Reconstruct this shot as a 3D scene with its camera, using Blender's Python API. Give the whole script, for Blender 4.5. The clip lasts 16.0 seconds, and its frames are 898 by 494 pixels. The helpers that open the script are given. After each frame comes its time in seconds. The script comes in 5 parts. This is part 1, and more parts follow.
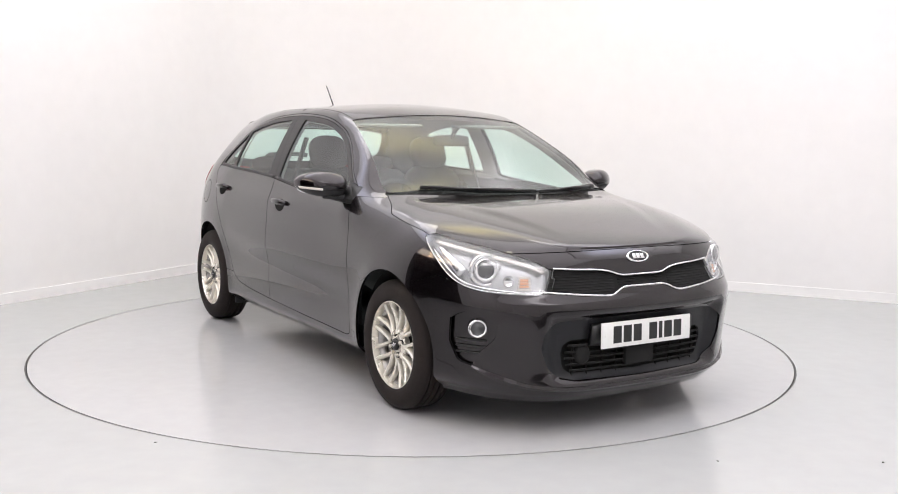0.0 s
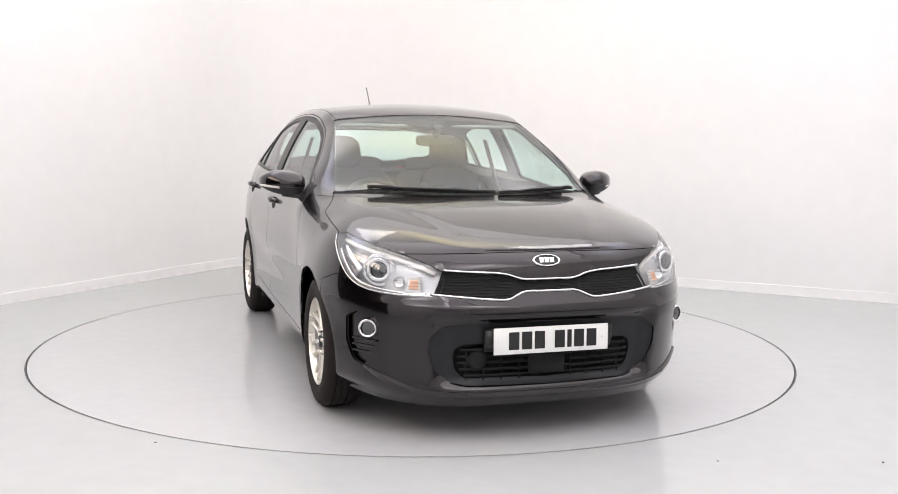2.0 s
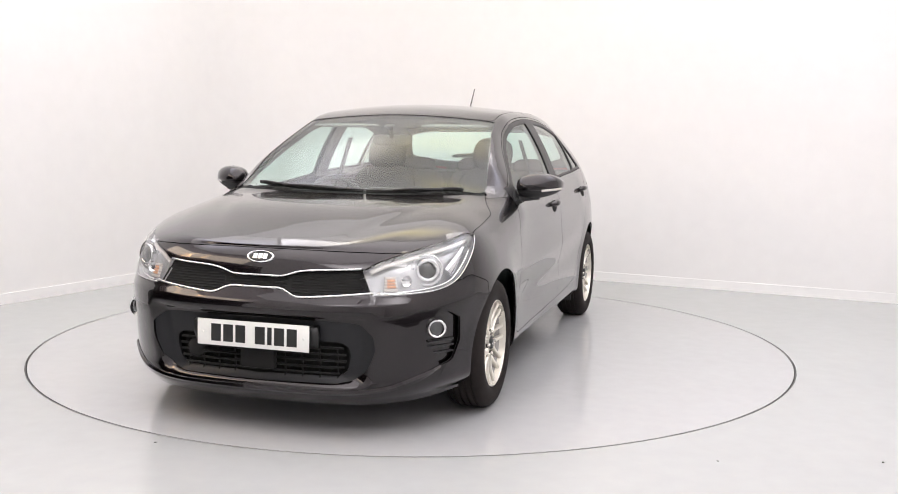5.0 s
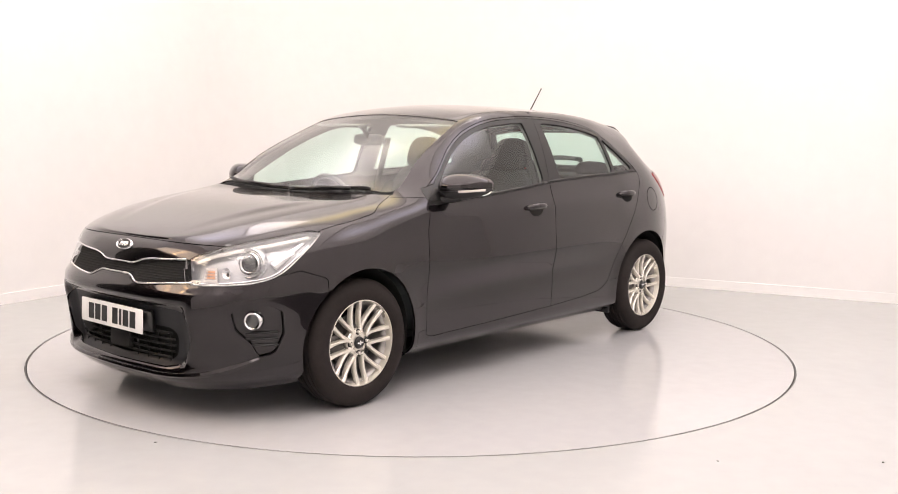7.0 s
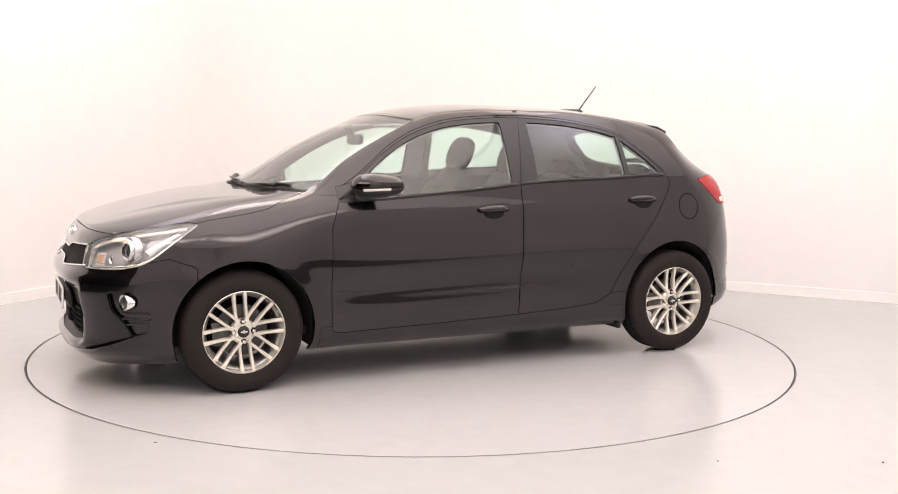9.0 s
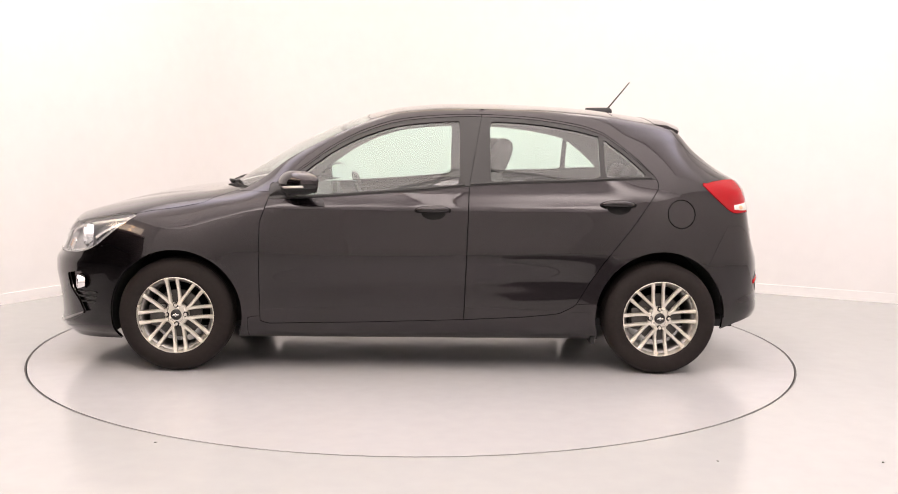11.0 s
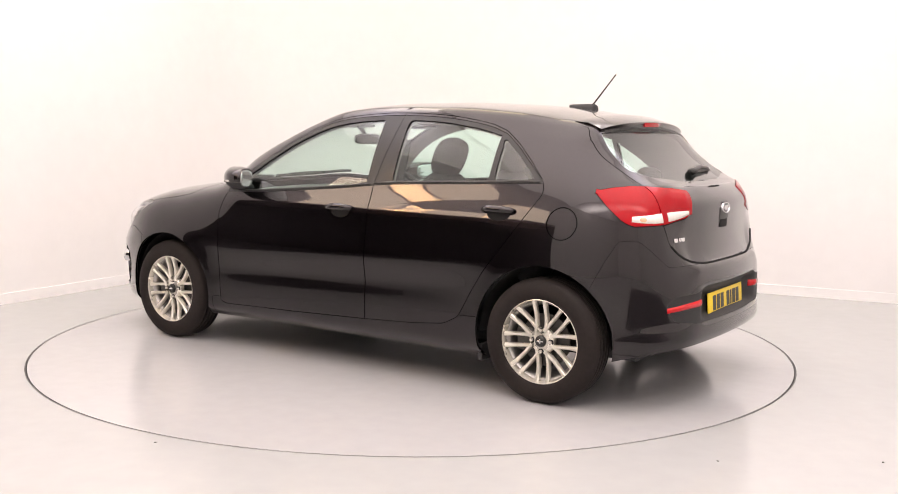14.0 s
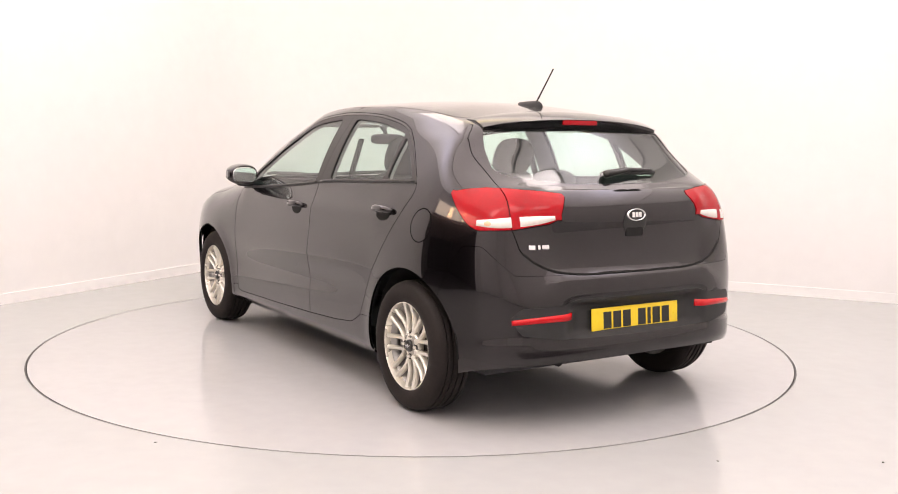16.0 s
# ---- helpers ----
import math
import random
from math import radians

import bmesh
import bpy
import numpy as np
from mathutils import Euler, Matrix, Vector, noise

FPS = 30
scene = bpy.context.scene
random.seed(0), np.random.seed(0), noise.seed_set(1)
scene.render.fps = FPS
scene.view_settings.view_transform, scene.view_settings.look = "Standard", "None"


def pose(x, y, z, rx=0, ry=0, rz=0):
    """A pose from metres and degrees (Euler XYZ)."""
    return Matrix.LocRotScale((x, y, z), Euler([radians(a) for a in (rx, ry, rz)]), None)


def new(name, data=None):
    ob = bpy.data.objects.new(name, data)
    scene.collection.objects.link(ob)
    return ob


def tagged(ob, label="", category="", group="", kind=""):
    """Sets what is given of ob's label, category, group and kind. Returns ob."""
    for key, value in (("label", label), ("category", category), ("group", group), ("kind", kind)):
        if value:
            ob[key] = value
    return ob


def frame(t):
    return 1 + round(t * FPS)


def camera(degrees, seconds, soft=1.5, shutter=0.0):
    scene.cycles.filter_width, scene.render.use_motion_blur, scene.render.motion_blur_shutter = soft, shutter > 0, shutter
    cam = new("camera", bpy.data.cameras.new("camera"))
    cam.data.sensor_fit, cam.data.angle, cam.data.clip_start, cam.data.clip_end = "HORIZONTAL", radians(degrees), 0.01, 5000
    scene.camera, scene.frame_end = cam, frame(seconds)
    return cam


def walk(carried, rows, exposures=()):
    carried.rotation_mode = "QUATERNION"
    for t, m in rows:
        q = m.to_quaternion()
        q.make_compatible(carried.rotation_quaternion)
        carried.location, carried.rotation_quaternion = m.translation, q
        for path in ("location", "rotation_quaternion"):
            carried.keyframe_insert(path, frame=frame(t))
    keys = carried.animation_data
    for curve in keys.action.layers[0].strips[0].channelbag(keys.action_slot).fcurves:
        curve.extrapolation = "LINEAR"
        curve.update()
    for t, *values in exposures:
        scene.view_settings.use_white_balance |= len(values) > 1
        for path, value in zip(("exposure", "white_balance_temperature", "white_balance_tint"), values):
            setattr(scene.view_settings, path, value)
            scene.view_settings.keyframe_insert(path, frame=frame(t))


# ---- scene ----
cam = camera(48.83, 16.0, soft=0.95)
EYE = Vector((0.0, -6.019, 1.270))
CAM_POSE = Matrix.Translation(EYE) @ pose(0, 0, 0, 90 - 6.488, 0, -1.886) @ pose(0, 0, 0, 0, 0, 0.81)
walk(cam, [(0, CAM_POSE), (16, CAM_POSE)],
     exposures=[(0, -0.10, 6370, 15.5), (4.7, -0.10, 6410, 15.5), (6.8, 0.05, 7060, 21.5), (16, 0.05, 7120, 22.5)])

# ---- world and large lights ----
world = bpy.data.worlds.new("world")
scene.world = world
world.use_nodes = True
world.node_tree.nodes["Background"].inputs[0].default_value = (0.75, 0.8, 0.9, 1)
world.node_tree.nodes["Background"].inputs[1].default_value = 0.15


# ---- helpers of this scene ----
def part(name, bm, material, parent=None, label="", smooth=True, angle=None):
    """Links a bmesh as one mesh object, under a thing or a part."""
    me = bpy.data.meshes.new(name)
    bm.to_mesh(me)
    bm.free()
    me.materials.append(material)
    if smooth:
        for p in me.polygons:
            p.use_smooth = True
        if angle:
            me.set_sharp_from_angle(angle=radians(angle))
    ob = new(name, me)
    if parent:
        ob.parent = parent
    if label:
        tagged(ob, label)
    return ob


def empty(name, label, category, group="", m=None):
    ob = new(name)
    ob.empty_display_size = 0.1
    if m is not None:
        ob.matrix_basis = m
    return tagged(ob, label, category, group)


def box(bm, x0, x1, y0, y1, z0, z1, bevel=0.0, m=None, seg=2):
    r = bmesh.ops.create_cube(bm, size=1)
    vs = r["verts"]
    for v in vs:
        v.co = Vector(((x0 + x1) / 2 + v.co.x * (x1 - x0), (y0 + y1) / 2 + v.co.y * (y1 - y0), (z0 + z1) / 2 + v.co.z * (z1 - z0)))
    if bevel:
        es = list({e for v in vs for e in v.link_edges})
        r = bmesh.ops.bevel(bm, geom=es, offset=bevel, segments=seg, affect="EDGES", profile=0.5)
        vs = list({v for f in r["faces"] for v in f.verts} | {v for v in vs if v.is_valid})
    if m is not None:
        for v in vs:
            v.co = m @ v.co
    return vs


def lathe(bm, profile, n=48, axis="y", close=False):
    """Turns (radius, along) points round an axis."""
    rings = []
    for i in range(n):
        a = 2 * math.pi * i / n
        ring = []
        for r, h in profile:
            c, s = r * math.cos(a), r * math.sin(a)
            co = (c, h, s) if axis == "y" else (c, s, h) if axis == "z" else (h, c, s)
            ring.append(bm.verts.new(co))
        rings.append(ring)
    k = len(profile)
    for i in range(n):
        a, b = rings[i], rings[(i + 1) % n]
        for j in range(k if close else k - 1):
            bm.faces.new((a[j], a[(j + 1) % k], b[(j + 1) % k], b[j]))
    return rings


def tube(bm, path, radius, n=8, flat=1.0, caps=True):
    """A round bar along a path; radius may be a list."""
    pts = [Vector(p) for p in path]
    rad = radius if isinstance(radius, (list, tuple)) else [radius] * len(pts)
    rings = []
    up = Vector((0, 0, 1))
    for i, p in enumerate(pts):
        d = (pts[min(i + 1, len(pts) - 1)] - pts[max(i - 1, 0)]).normalized()
        u = up if abs(d.dot(up)) < 0.95 else Vector((1, 0, 0))
        s = d.cross(u).normalized()
        t = s.cross(d)
        rings.append([bm.verts.new(p + (s * math.cos(2 * math.pi * j / n) + t * math.sin(2 * math.pi * j / n) * flat) * rad[i]) for j in range(n)])
    for a, b in zip(rings, rings[1:]):
        for j in range(n):
            bm.faces.new((a[j], a[(j + 1) % n], b[(j + 1) % n], b[j]))
    if caps:
        bm.faces.new(rings[0][::-1])
        bm.faces.new(rings[-1])


def pchip(xs, ys):
    """A smooth curve through points that never overshoots."""
    xs, ys = np.array(xs, float), np.array(ys, float)
    if xs[0] > xs[-1]:
        xs, ys = xs[::-1], ys[::-1]
    h, d = np.diff(xs), np.diff(ys) / np.diff(xs)
    m = np.zeros(len(xs))
    m[0], m[-1] = d[0], d[-1]
    for i in range(1, len(xs) - 1):
        if d[i - 1] * d[i] > 0:
            w1, w2 = 2 * h[i] + h[i - 1], h[i] + 2 * h[i - 1]
            m[i] = (w1 + w2) / (w1 / d[i - 1] + w2 / d[i])

    def f(x):
        x = np.clip(np.asarray(x, float), xs[0], xs[-1])
        i = np.clip(np.searchsorted(xs, x) - 1, 0, len(h) - 1)
        t = (x - xs[i]) / h[i]
        return ((1 + 2 * t) * (1 - t) ** 2 * ys[i] + t * (1 - t) ** 2 * h[i] * m[i] + t * t * (3 - 2 * t) * ys[i + 1] + t * t * (t - 1) * h[i] * m[i + 1])
    return f


def spline(pts):
    """A natural cubic spline through points, by chord length; returns f(u), u from 0 to 1."""
    p = np.array(pts, float)
    t = np.concatenate([[0], np.cumsum(np.linalg.norm(np.diff(p, axis=0), axis=1))])
    n, h = len(p), np.diff(t)
    a, b = np.zeros((n, n)), np.zeros(p.shape)
    a[0, 0] = a[-1, -1] = 1
    for i in range(1, n - 1):
        a[i, i - 1:i + 2] = h[i - 1], 2 * (h[i - 1] + h[i]), h[i]
        b[i] = 6 * ((p[i + 1] - p[i]) / h[i] - (p[i] - p[i - 1]) / h[i - 1])
    m = np.linalg.solve(a, b)

    def f(u):
        x = np.clip(np.asarray(u, float), 0, 1) * t[-1]
        i = np.clip(np.searchsorted(t, x) - 1, 0, n - 2)
        A, B, H = (t[i + 1] - x)[:, None], (x - t[i])[:, None], h[i][:, None]
        return (m[i] * A ** 3 + m[i + 1] * B ** 3) / (6 * H) + (p[i] / H - m[i] * H / 6) * A + (p[i + 1] / H - m[i + 1] * H / 6) * B
    return f


def sdf(poly, q, r=0.0):
    """Signed distance of 2D points q from a polygon, negative inside, its corners rounded by r."""
    p = np.array(poly, float)
    best, inside = np.full(len(q), 1e9), np.zeros(len(q), bool)
    for a, b in zip(p, np.roll(p, -1, axis=0)):
        e, w = b - a, q - a
        k = np.clip((w @ e) / (e @ e), 0, 1)
        best = np.minimum(best, np.linalg.norm(w - k[:, None] * e, axis=1))
        hit = (a[1] > q[:, 1]) != (b[1] > q[:, 1])
        with np.errstate(divide="ignore", invalid="ignore"):
            inside ^= hit & (q[:, 0] < a[0] + (q[:, 1] - a[1]) * e[0] / (e[1] if e[1] else 1e-9))
    return np.where(inside, -best, best) - r


# ---- materials ----
def material(name, color, rough=0.5, metal=0.0, vary=0.0, scale=40.0, bump=0.0, coat=0.0, emit=0.0, spec=0.5, rough_vary=0.0, stain=0.0):
    """A surface with grain and broad stains that vary its colour, gloss and relief."""
    m = bpy.data.materials.new(name)
    m.use_nodes = True
    nt = m.node_tree
    b = nt.nodes["Principled BSDF"]
    b.inputs["Base Color"].default_value = (*color, 1)
    b.inputs["Roughness"].default_value = rough
    b.inputs["Metallic"].default_value = metal
    b.inputs["Coat Weight"].default_value = coat
    b.inputs["Coat Roughness"].default_value = 0.03
    b.inputs["Specular IOR Level"].default_value = spec
    if emit:
        b.inputs["Emission Color"].default_value = (*color, 1)
        b.inputs["Emission Strength"].default_value = emit
    if vary or bump or rough_vary or stain:
        tc = nt.nodes.new("ShaderNodeTexCoord")
        n1, n2 = nt.nodes.new("ShaderNodeTexNoise"), nt.nodes.new("ShaderNodeTexNoise")
        n1.inputs["Scale"].default_value, n1.inputs["Detail"].default_value = scale, 5
        n2.inputs["Scale"].default_value, n2.inputs["Detail"].default_value = scale / 14, 4
        for n in (n1, n2):
            nt.links.new(tc.outputs["Object"], n.inputs["Vector"])
        mix = nt.nodes.new("ShaderNodeMath")
        mix.operation = "ADD"
        nt.links.new(n1.outputs["Fac"], mix.inputs[0])
        nt.links.new(n2.outputs["Fac"], mix.inputs[1])
        if vary:
            mr = nt.nodes.new("ShaderNodeMapRange")
            mr.inputs["From Min"].default_value, mr.inputs["From Max"].default_value = 0.5, 1.5
            mr.inputs["To Min"].default_value, mr.inputs["To Max"].default_value = 1 - vary, 1 + vary
            nt.links.new(mix.outputs[0], mr.inputs["Value"])
            sc = nt.nodes.new("ShaderNodeVectorMath")
            sc.operation = "SCALE"
            sc.inputs[0].default_value = color
            nt.links.new(mr.outputs[0], sc.inputs["Scale"])
            nt.links.new(sc.outputs[0], b.inputs["Base Color"])
        if rough_vary:
            rr = nt.nodes.new("ShaderNodeMapRange")
            rr.inputs["From Min"].default_value, rr.inputs["From Max"].default_value = 0.3, 0.7
            rr.inputs["To Min"].default_value, rr.inputs["To Max"].default_value = max(0.02, rough - rough_vary), rough + rough_vary
            nt.links.new(n2.outputs["Fac"], rr.inputs["Value"])
            nt.links.new(rr.outputs[0], b.inputs["Roughness"])
        if bump:
            bp = nt.nodes.new("ShaderNodeBump")
            bp.inputs["Strength"].default_value, bp.inputs["Distance"].default_value = 0.5, bump
            nt.links.new(n1.outputs["Fac"], bp.inputs["Height"])
            nt.links.new(bp.outputs[0], b.inputs["Normal"])
    return m


def glass(name, tint, gloss=1.0, rough=0.0):
    """Thin sheet glass: tinted through, mirror-like at a slant."""
    m = bpy.data.materials.new(name)
    m.use_nodes = True
    nt = m.node_tree
    nt.nodes.remove(nt.nodes["Principled BSDF"])
    out = nt.nodes["Material Output"]
    tr, gl, mx, fr, pw, ml = (nt.nodes.new(k) for k in ("ShaderNodeBsdfTransparent", "ShaderNodeBsdfGlossy", "ShaderNodeMixShader", "ShaderNodeLayerWeight", "ShaderNodeMath", "ShaderNodeMath"))
    tr.inputs[0].default_value = (*tint, 1)
    gl.inputs["Roughness"].default_value = rough
    gl.inputs["Color"].default_value = (gloss, gloss, gloss, 1)
    fr.inputs["Blend"].default_value = 0.5
    pw.operation, pw.inputs[1].default_value = "POWER", 5.0
    ml.operation, ml.inputs[1].default_value, ml.inputs[2].default_value = "MULTIPLY_ADD", 0.92, 0.08
    nt.links.new(fr.outputs["Facing"], pw.inputs[0])
    nt.links.new(pw.outputs[0], ml.inputs[0])
    nt.links.new(ml.outputs[0], mx.inputs[0])
    nt.links.new(tr.outputs[0], mx.inputs[1])
    nt.links.new(gl.outputs[0], mx.inputs[2])
    nt.links.new(mx.outputs[0], out.inputs[0])
    return m


PAINT = material("black_metallic_paint", (0.0162, 0.0127, 0.0150), 0.26, 0.9, vary=0.25, scale=900, coat=1.0, spec=0.05)
PAINT.node_tree.nodes["Principled BSDF"].inputs["Coat IOR"].default_value = 1.5
PAINT.node_tree.nodes["Principled BSDF"].inputs["Coat Roughness"].default_value = 0.022
BLACK = material("satin_black_trim", (0.012, 0.012, 0.012), 0.38, vary=0.1, scale=200)
MATT = material("grained_black_plastic", (0.016, 0.016, 0.017), 0.6, vary=0.15, scale=400, bump=0.0006)
SOFT = material("satin_charcoal_plastic", (0.014, 0.0145, 0.017), 0.45, vary=0.12, scale=300, spec=0.35)
DARK = material("matt_black_void", (0.006, 0.006, 0.006), 0.9, vary=0.2, scale=30)
RUBBER = material("worn_black_rubber", (0.015, 0.0112, 0.0104), 0.75, vary=0.3, scale=60, bump=0.001, rough_vary=0.1, spec=0.25)
ALLOY = material("silver_alloy", (0.74, 0.71, 0.64), 0.30, 0.6, vary=0.08, scale=60, rough_vary=0.08, coat=0.3)
STEEL = material("dull_steel", (0.35, 0.34, 0.33), 0.4, 0.9, vary=0.2, scale=80, rough_vary=0.1)
CHROME = material("chrome", (0.86, 0.86, 0.87), 0.1, 1.0, rough_vary=0.04, scale=50)
SATIN = material("satin_chrome", (0.8, 0.8, 0.8), 0.25, 1.0, rough_vary=0.05, scale=50)
WINDOW = glass("tinted_window_glass", (0.74, 0.90, 0.85), rough=0.015)
SCREEN = glass("windscreen_glass", (0.80, 0.91, 0.87), rough=0.22)
CLEAR = glass("clear_lamp_lens", (0.95, 0.96, 0.97))
FABRIC = material("charcoal_seat_fabric", (0.036, 0.036, 0.038), 0.95, vary=0.15, scale=700, bump=0.0001)
DASH = material("dark_grey_dashboard", (0.055, 0.055, 0.057), 0.7, vary=0.1, scale=500, bump=0.0001)
LINING = material("pale_grey_headlining", (0.30, 0.295, 0.28), 0.95, vary=0.05, scale=300, bump=0.0001)
PILLAR = material("light_grey_pillar_trim", (0.22, 0.22, 0.21), 0.7, vary=0.05, scale=100)
WALL = material("white_painted_wall", (0.79, 0.78, 0.77), 0.7, vary=0.03, scale=8, bump=0.0004)
TRIM = material("white_gloss_baseboard", (0.84, 0.83, 0.82), 0.35, vary=0.03, scale=12)
CEIL = material("white_ceiling", (0.8, 0.8, 0.8), 0.8, vary=0.03, scale=8)
FLOOR = material("pale_grey_resin_floor", (0.415, 0.422, 0.420), 0.16, vary=0.05, scale=9, spec=0.32)
DISC = material("pale_grey_turntable_resin", (0.445, 0.445, 0.45), 0.14, vary=0.05, scale=11, spec=0.45)
GAP = material("dark_metal_edging", (0.10, 0.098, 0.095), 0.45, 0.6, vary=0.3, scale=50)
# near-black colour carries the bay's lack of light
BAYWALL = material("unlit_bay_dark", (0.035, 0.033, 0.032), 0.8, vary=0.2, scale=6)
FLOORDARK = material("dark_grey_carpet", (0.045, 0.044, 0.046), 0.95, vary=0.2, scale=120, bump=0.002)
BOXLIT = material("warm_light_box_diffuser", (1.0, 0.88, 0.70), 0.5, emit=4.5)


def glow(name, edge, middle, size, level, peak):
    """A lamp diffuser brightest in its middle; an added fade to the ceiling's level at its rim softens reflected edges.
    """
    m = bpy.data.materials.new(name)
    m.use_nodes = True
    nt = m.node_tree
    bs = nt.nodes["Principled BSDF"]
    bs.inputs["Base Color"].default_value = (0.8, 0.8, 0.8, 1)
    tc, mp, gr, rp, cm = (nt.nodes.new(k) for k in ("ShaderNodeTexCoord", "ShaderNodeMapping", "ShaderNodeTexGradient", "ShaderNodeMapRange", "ShaderNodeMix"))
    mp.inputs["Scale"].default_value = (2 / size[0], 2 / size[1], 0.0)
    gr.gradient_type = "SPHERICAL"
    rp.interpolation_type = "SMOOTHSTEP"
    rp.inputs["To Min"].default_value, rp.inputs["To Max"].default_value = level, peak
    cm.data_type = "RGBA"
    cm.inputs[6].default_value, cm.inputs[7].default_value = (*edge, 1), (*middle, 1)
    nt.links.new(tc.outputs["Object"], mp.inputs[0])
    nt.links.new(mp.outputs[0], gr.inputs[0])
    nt.links.new(gr.outputs["Fac"], rp.inputs[0])
    nt.links.new(gr.outputs["Fac"], cm.inputs[0])
    nt.links.new(rp.outputs[0], bs.inputs["Emission Strength"])
    nt.links.new(cm.outputs[2], bs.inputs["Emission Color"])
    return m


WHITE = (1.0, 0.985, 0.96)
PANEL = glow("lit_diffuser", WHITE, WHITE, (13.5, 13.5), 0.60, 2.85)
WARM = glow("warm_lit_diffuser", WHITE, (1.0, 0.88, 0.42), (3.8, 1.9), 1.25, 3.2)
STRIP = glow("bright_diffuser", WHITE, (1.0, 0.985, 0.96), (4.0, 1.5), 1.6, 8.0)
COOL = glow("cool_lit_diffuser", WHITE, (0.78, 0.82, 1.0), (2.0, 4.2), 1.6, 4.6)

# ---- the studio ----
R_TABLE = 2.227
CORNER = Vector((-1.29, 4.14))
LEFT, RIGHT = Vector((-0.497, -0.868)), Vector((0.889, -0.457))
HIGH = 4.2


def prism(bm, pts, z0, z1):
    lo, hi = [bm.verts.new((*p, z0)) for p in pts], [bm.verts.new((*p, z1)) for p in pts]
    n = len(pts)
    for i in range(n):
        bm.faces.new((lo[i], lo[(i + 1) % n], hi[(i + 1) % n], hi[i]))
    bm.faces.new(lo[::-1])
    bm.faces.new(hi)
    bmesh.ops.recalc_face_normals(bm, faces=bm.faces)


def strip(path, thick):
    """A closed plan from a path of wall face points, thickened to the outside."""
    out = []
    for i, p in enumerate(path):
        d = (path[min(i + 1, len(path) - 1)] - path[max(i - 1, 0)]).normalized()
        out.append(p + Vector((-d.y, d.x)) * thick)
    return list(path) + out[::-1]


def cove(r, n=10):
    """The rounded inner corner, from the left wall to the right wall."""
    a, b = CORNER + LEFT * r, CORNER + RIGHT * r
    return [(a * (1 - t) ** 2 + CORNER * 2 * t * (1 - t) + b * t * t) for t in [i / n for i in range(n + 1)]]


LEFT_END = CORNER + LEFT * 5.6
RIGHT_END = CORNER + RIGHT * 9.0
BACK_R = RIGHT_END + Vector((-0.497, -0.868)) * 9.5
back_wall = [LEFT_END] + cove(1.3) + [RIGHT_END]


def wall(name, path, z0, z1, thick=0.15, mat=WALL, label="plain white painted studio wall"):
    bm = bmesh.new()
    prism(bm, strip(path, thick), z0, z1)
    return tagged(part(name, bm, mat, angle=40), label, "wall", kind="structure")


wall("wall_north", back_wall, 0, HIGH, label="white painted studio wall with a rounded inner corner")
wall("wall_east", [RIGHT_END, BACK_R], 0, HIGH)
FRONT_END = Vector((-3.2, -5.0))
wall("wall_south", [BACK_R, Vector((-1.0, -8.6)), FRONT_END], 0, HIGH)
BAY_END = FRONT_END + (LEFT_END - FRONT_END).normalized() * 0.8
wall("wall_southwest", [FRONT_END, BAY_END], 0, 2.25)
wall("wall_west", [FRONT_END, LEFT_END], 2.25, HIGH, label="white wall over a wide dark doorway")
bay = [BAY_END, BAY_END + Vector((-7, 0.6)), LEFT_END + Vector((-7, 0.6)), LEFT_END]
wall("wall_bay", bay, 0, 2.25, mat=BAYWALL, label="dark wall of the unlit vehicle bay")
bm = bmesh.new()
prism(bm, bay, 2.25, 2.35)
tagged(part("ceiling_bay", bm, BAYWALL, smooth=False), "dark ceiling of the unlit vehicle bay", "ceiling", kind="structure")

bm = bmesh.new()
prism(bm, bay, -0.02, 0.004)
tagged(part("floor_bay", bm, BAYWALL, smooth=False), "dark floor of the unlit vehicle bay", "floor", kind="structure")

# unseen dark patch, added so that the lower doors reflect something dark
bm = bmesh.new()
prism(bm, [Vector(p) for p in ((0.7, -4.9), (3.3, -4.7), (3.3, -2.8), (0.7, -2.8))], -0.02, 0.005)
tagged(part("unseen_floor_patch", bm, FLOORDARK, smooth=False), "dark grey carpet laid on the pale studio floor", "floor", kind="structure")

# baseboard along the visible walls
bm = bmesh.new()
inner = [p + (Vector((0, 0)) - p).normalized() * 0.014 for p in back_wall]
prism(bm, list(inner) + [p for p in back_wall[::-1]], 0.0, 0.078)
tagged(part("baseboard", bm, TRIM, smooth=False), "low white glossy baseboard along the studio wall", "baseboard", kind="structure")

# floor with a round opening for the table
bm = bmesh.new()
N = 192
ring = [bm.verts.new((R_TABLE * math.cos(2 * math.pi * i / N), R_TABLE * math.sin(2 * math.pi * i / N), 0)) for i in range(N)]
low = [bm.verts.new((v.co.x, v.co.y, -0.06)) for v in ring]
far = [bm.verts.new((16 * math.cos(2 * math.pi * i / N), 16 * math.sin(2 * math.pi * i / N), 0)) for i in range(N)]
for i in range(N):
    j = (i + 1) % N
    bm.faces.new((ring[i], far[i], far[j], ring[j]))
    bm.faces.new((low[i], ring[i], ring[j], low[j]))
bm.faces.new(low)
tagged(part("floor", bm, FLOOR, smooth=False), "glossy pale grey resin studio floor", "floor", kind="structure")

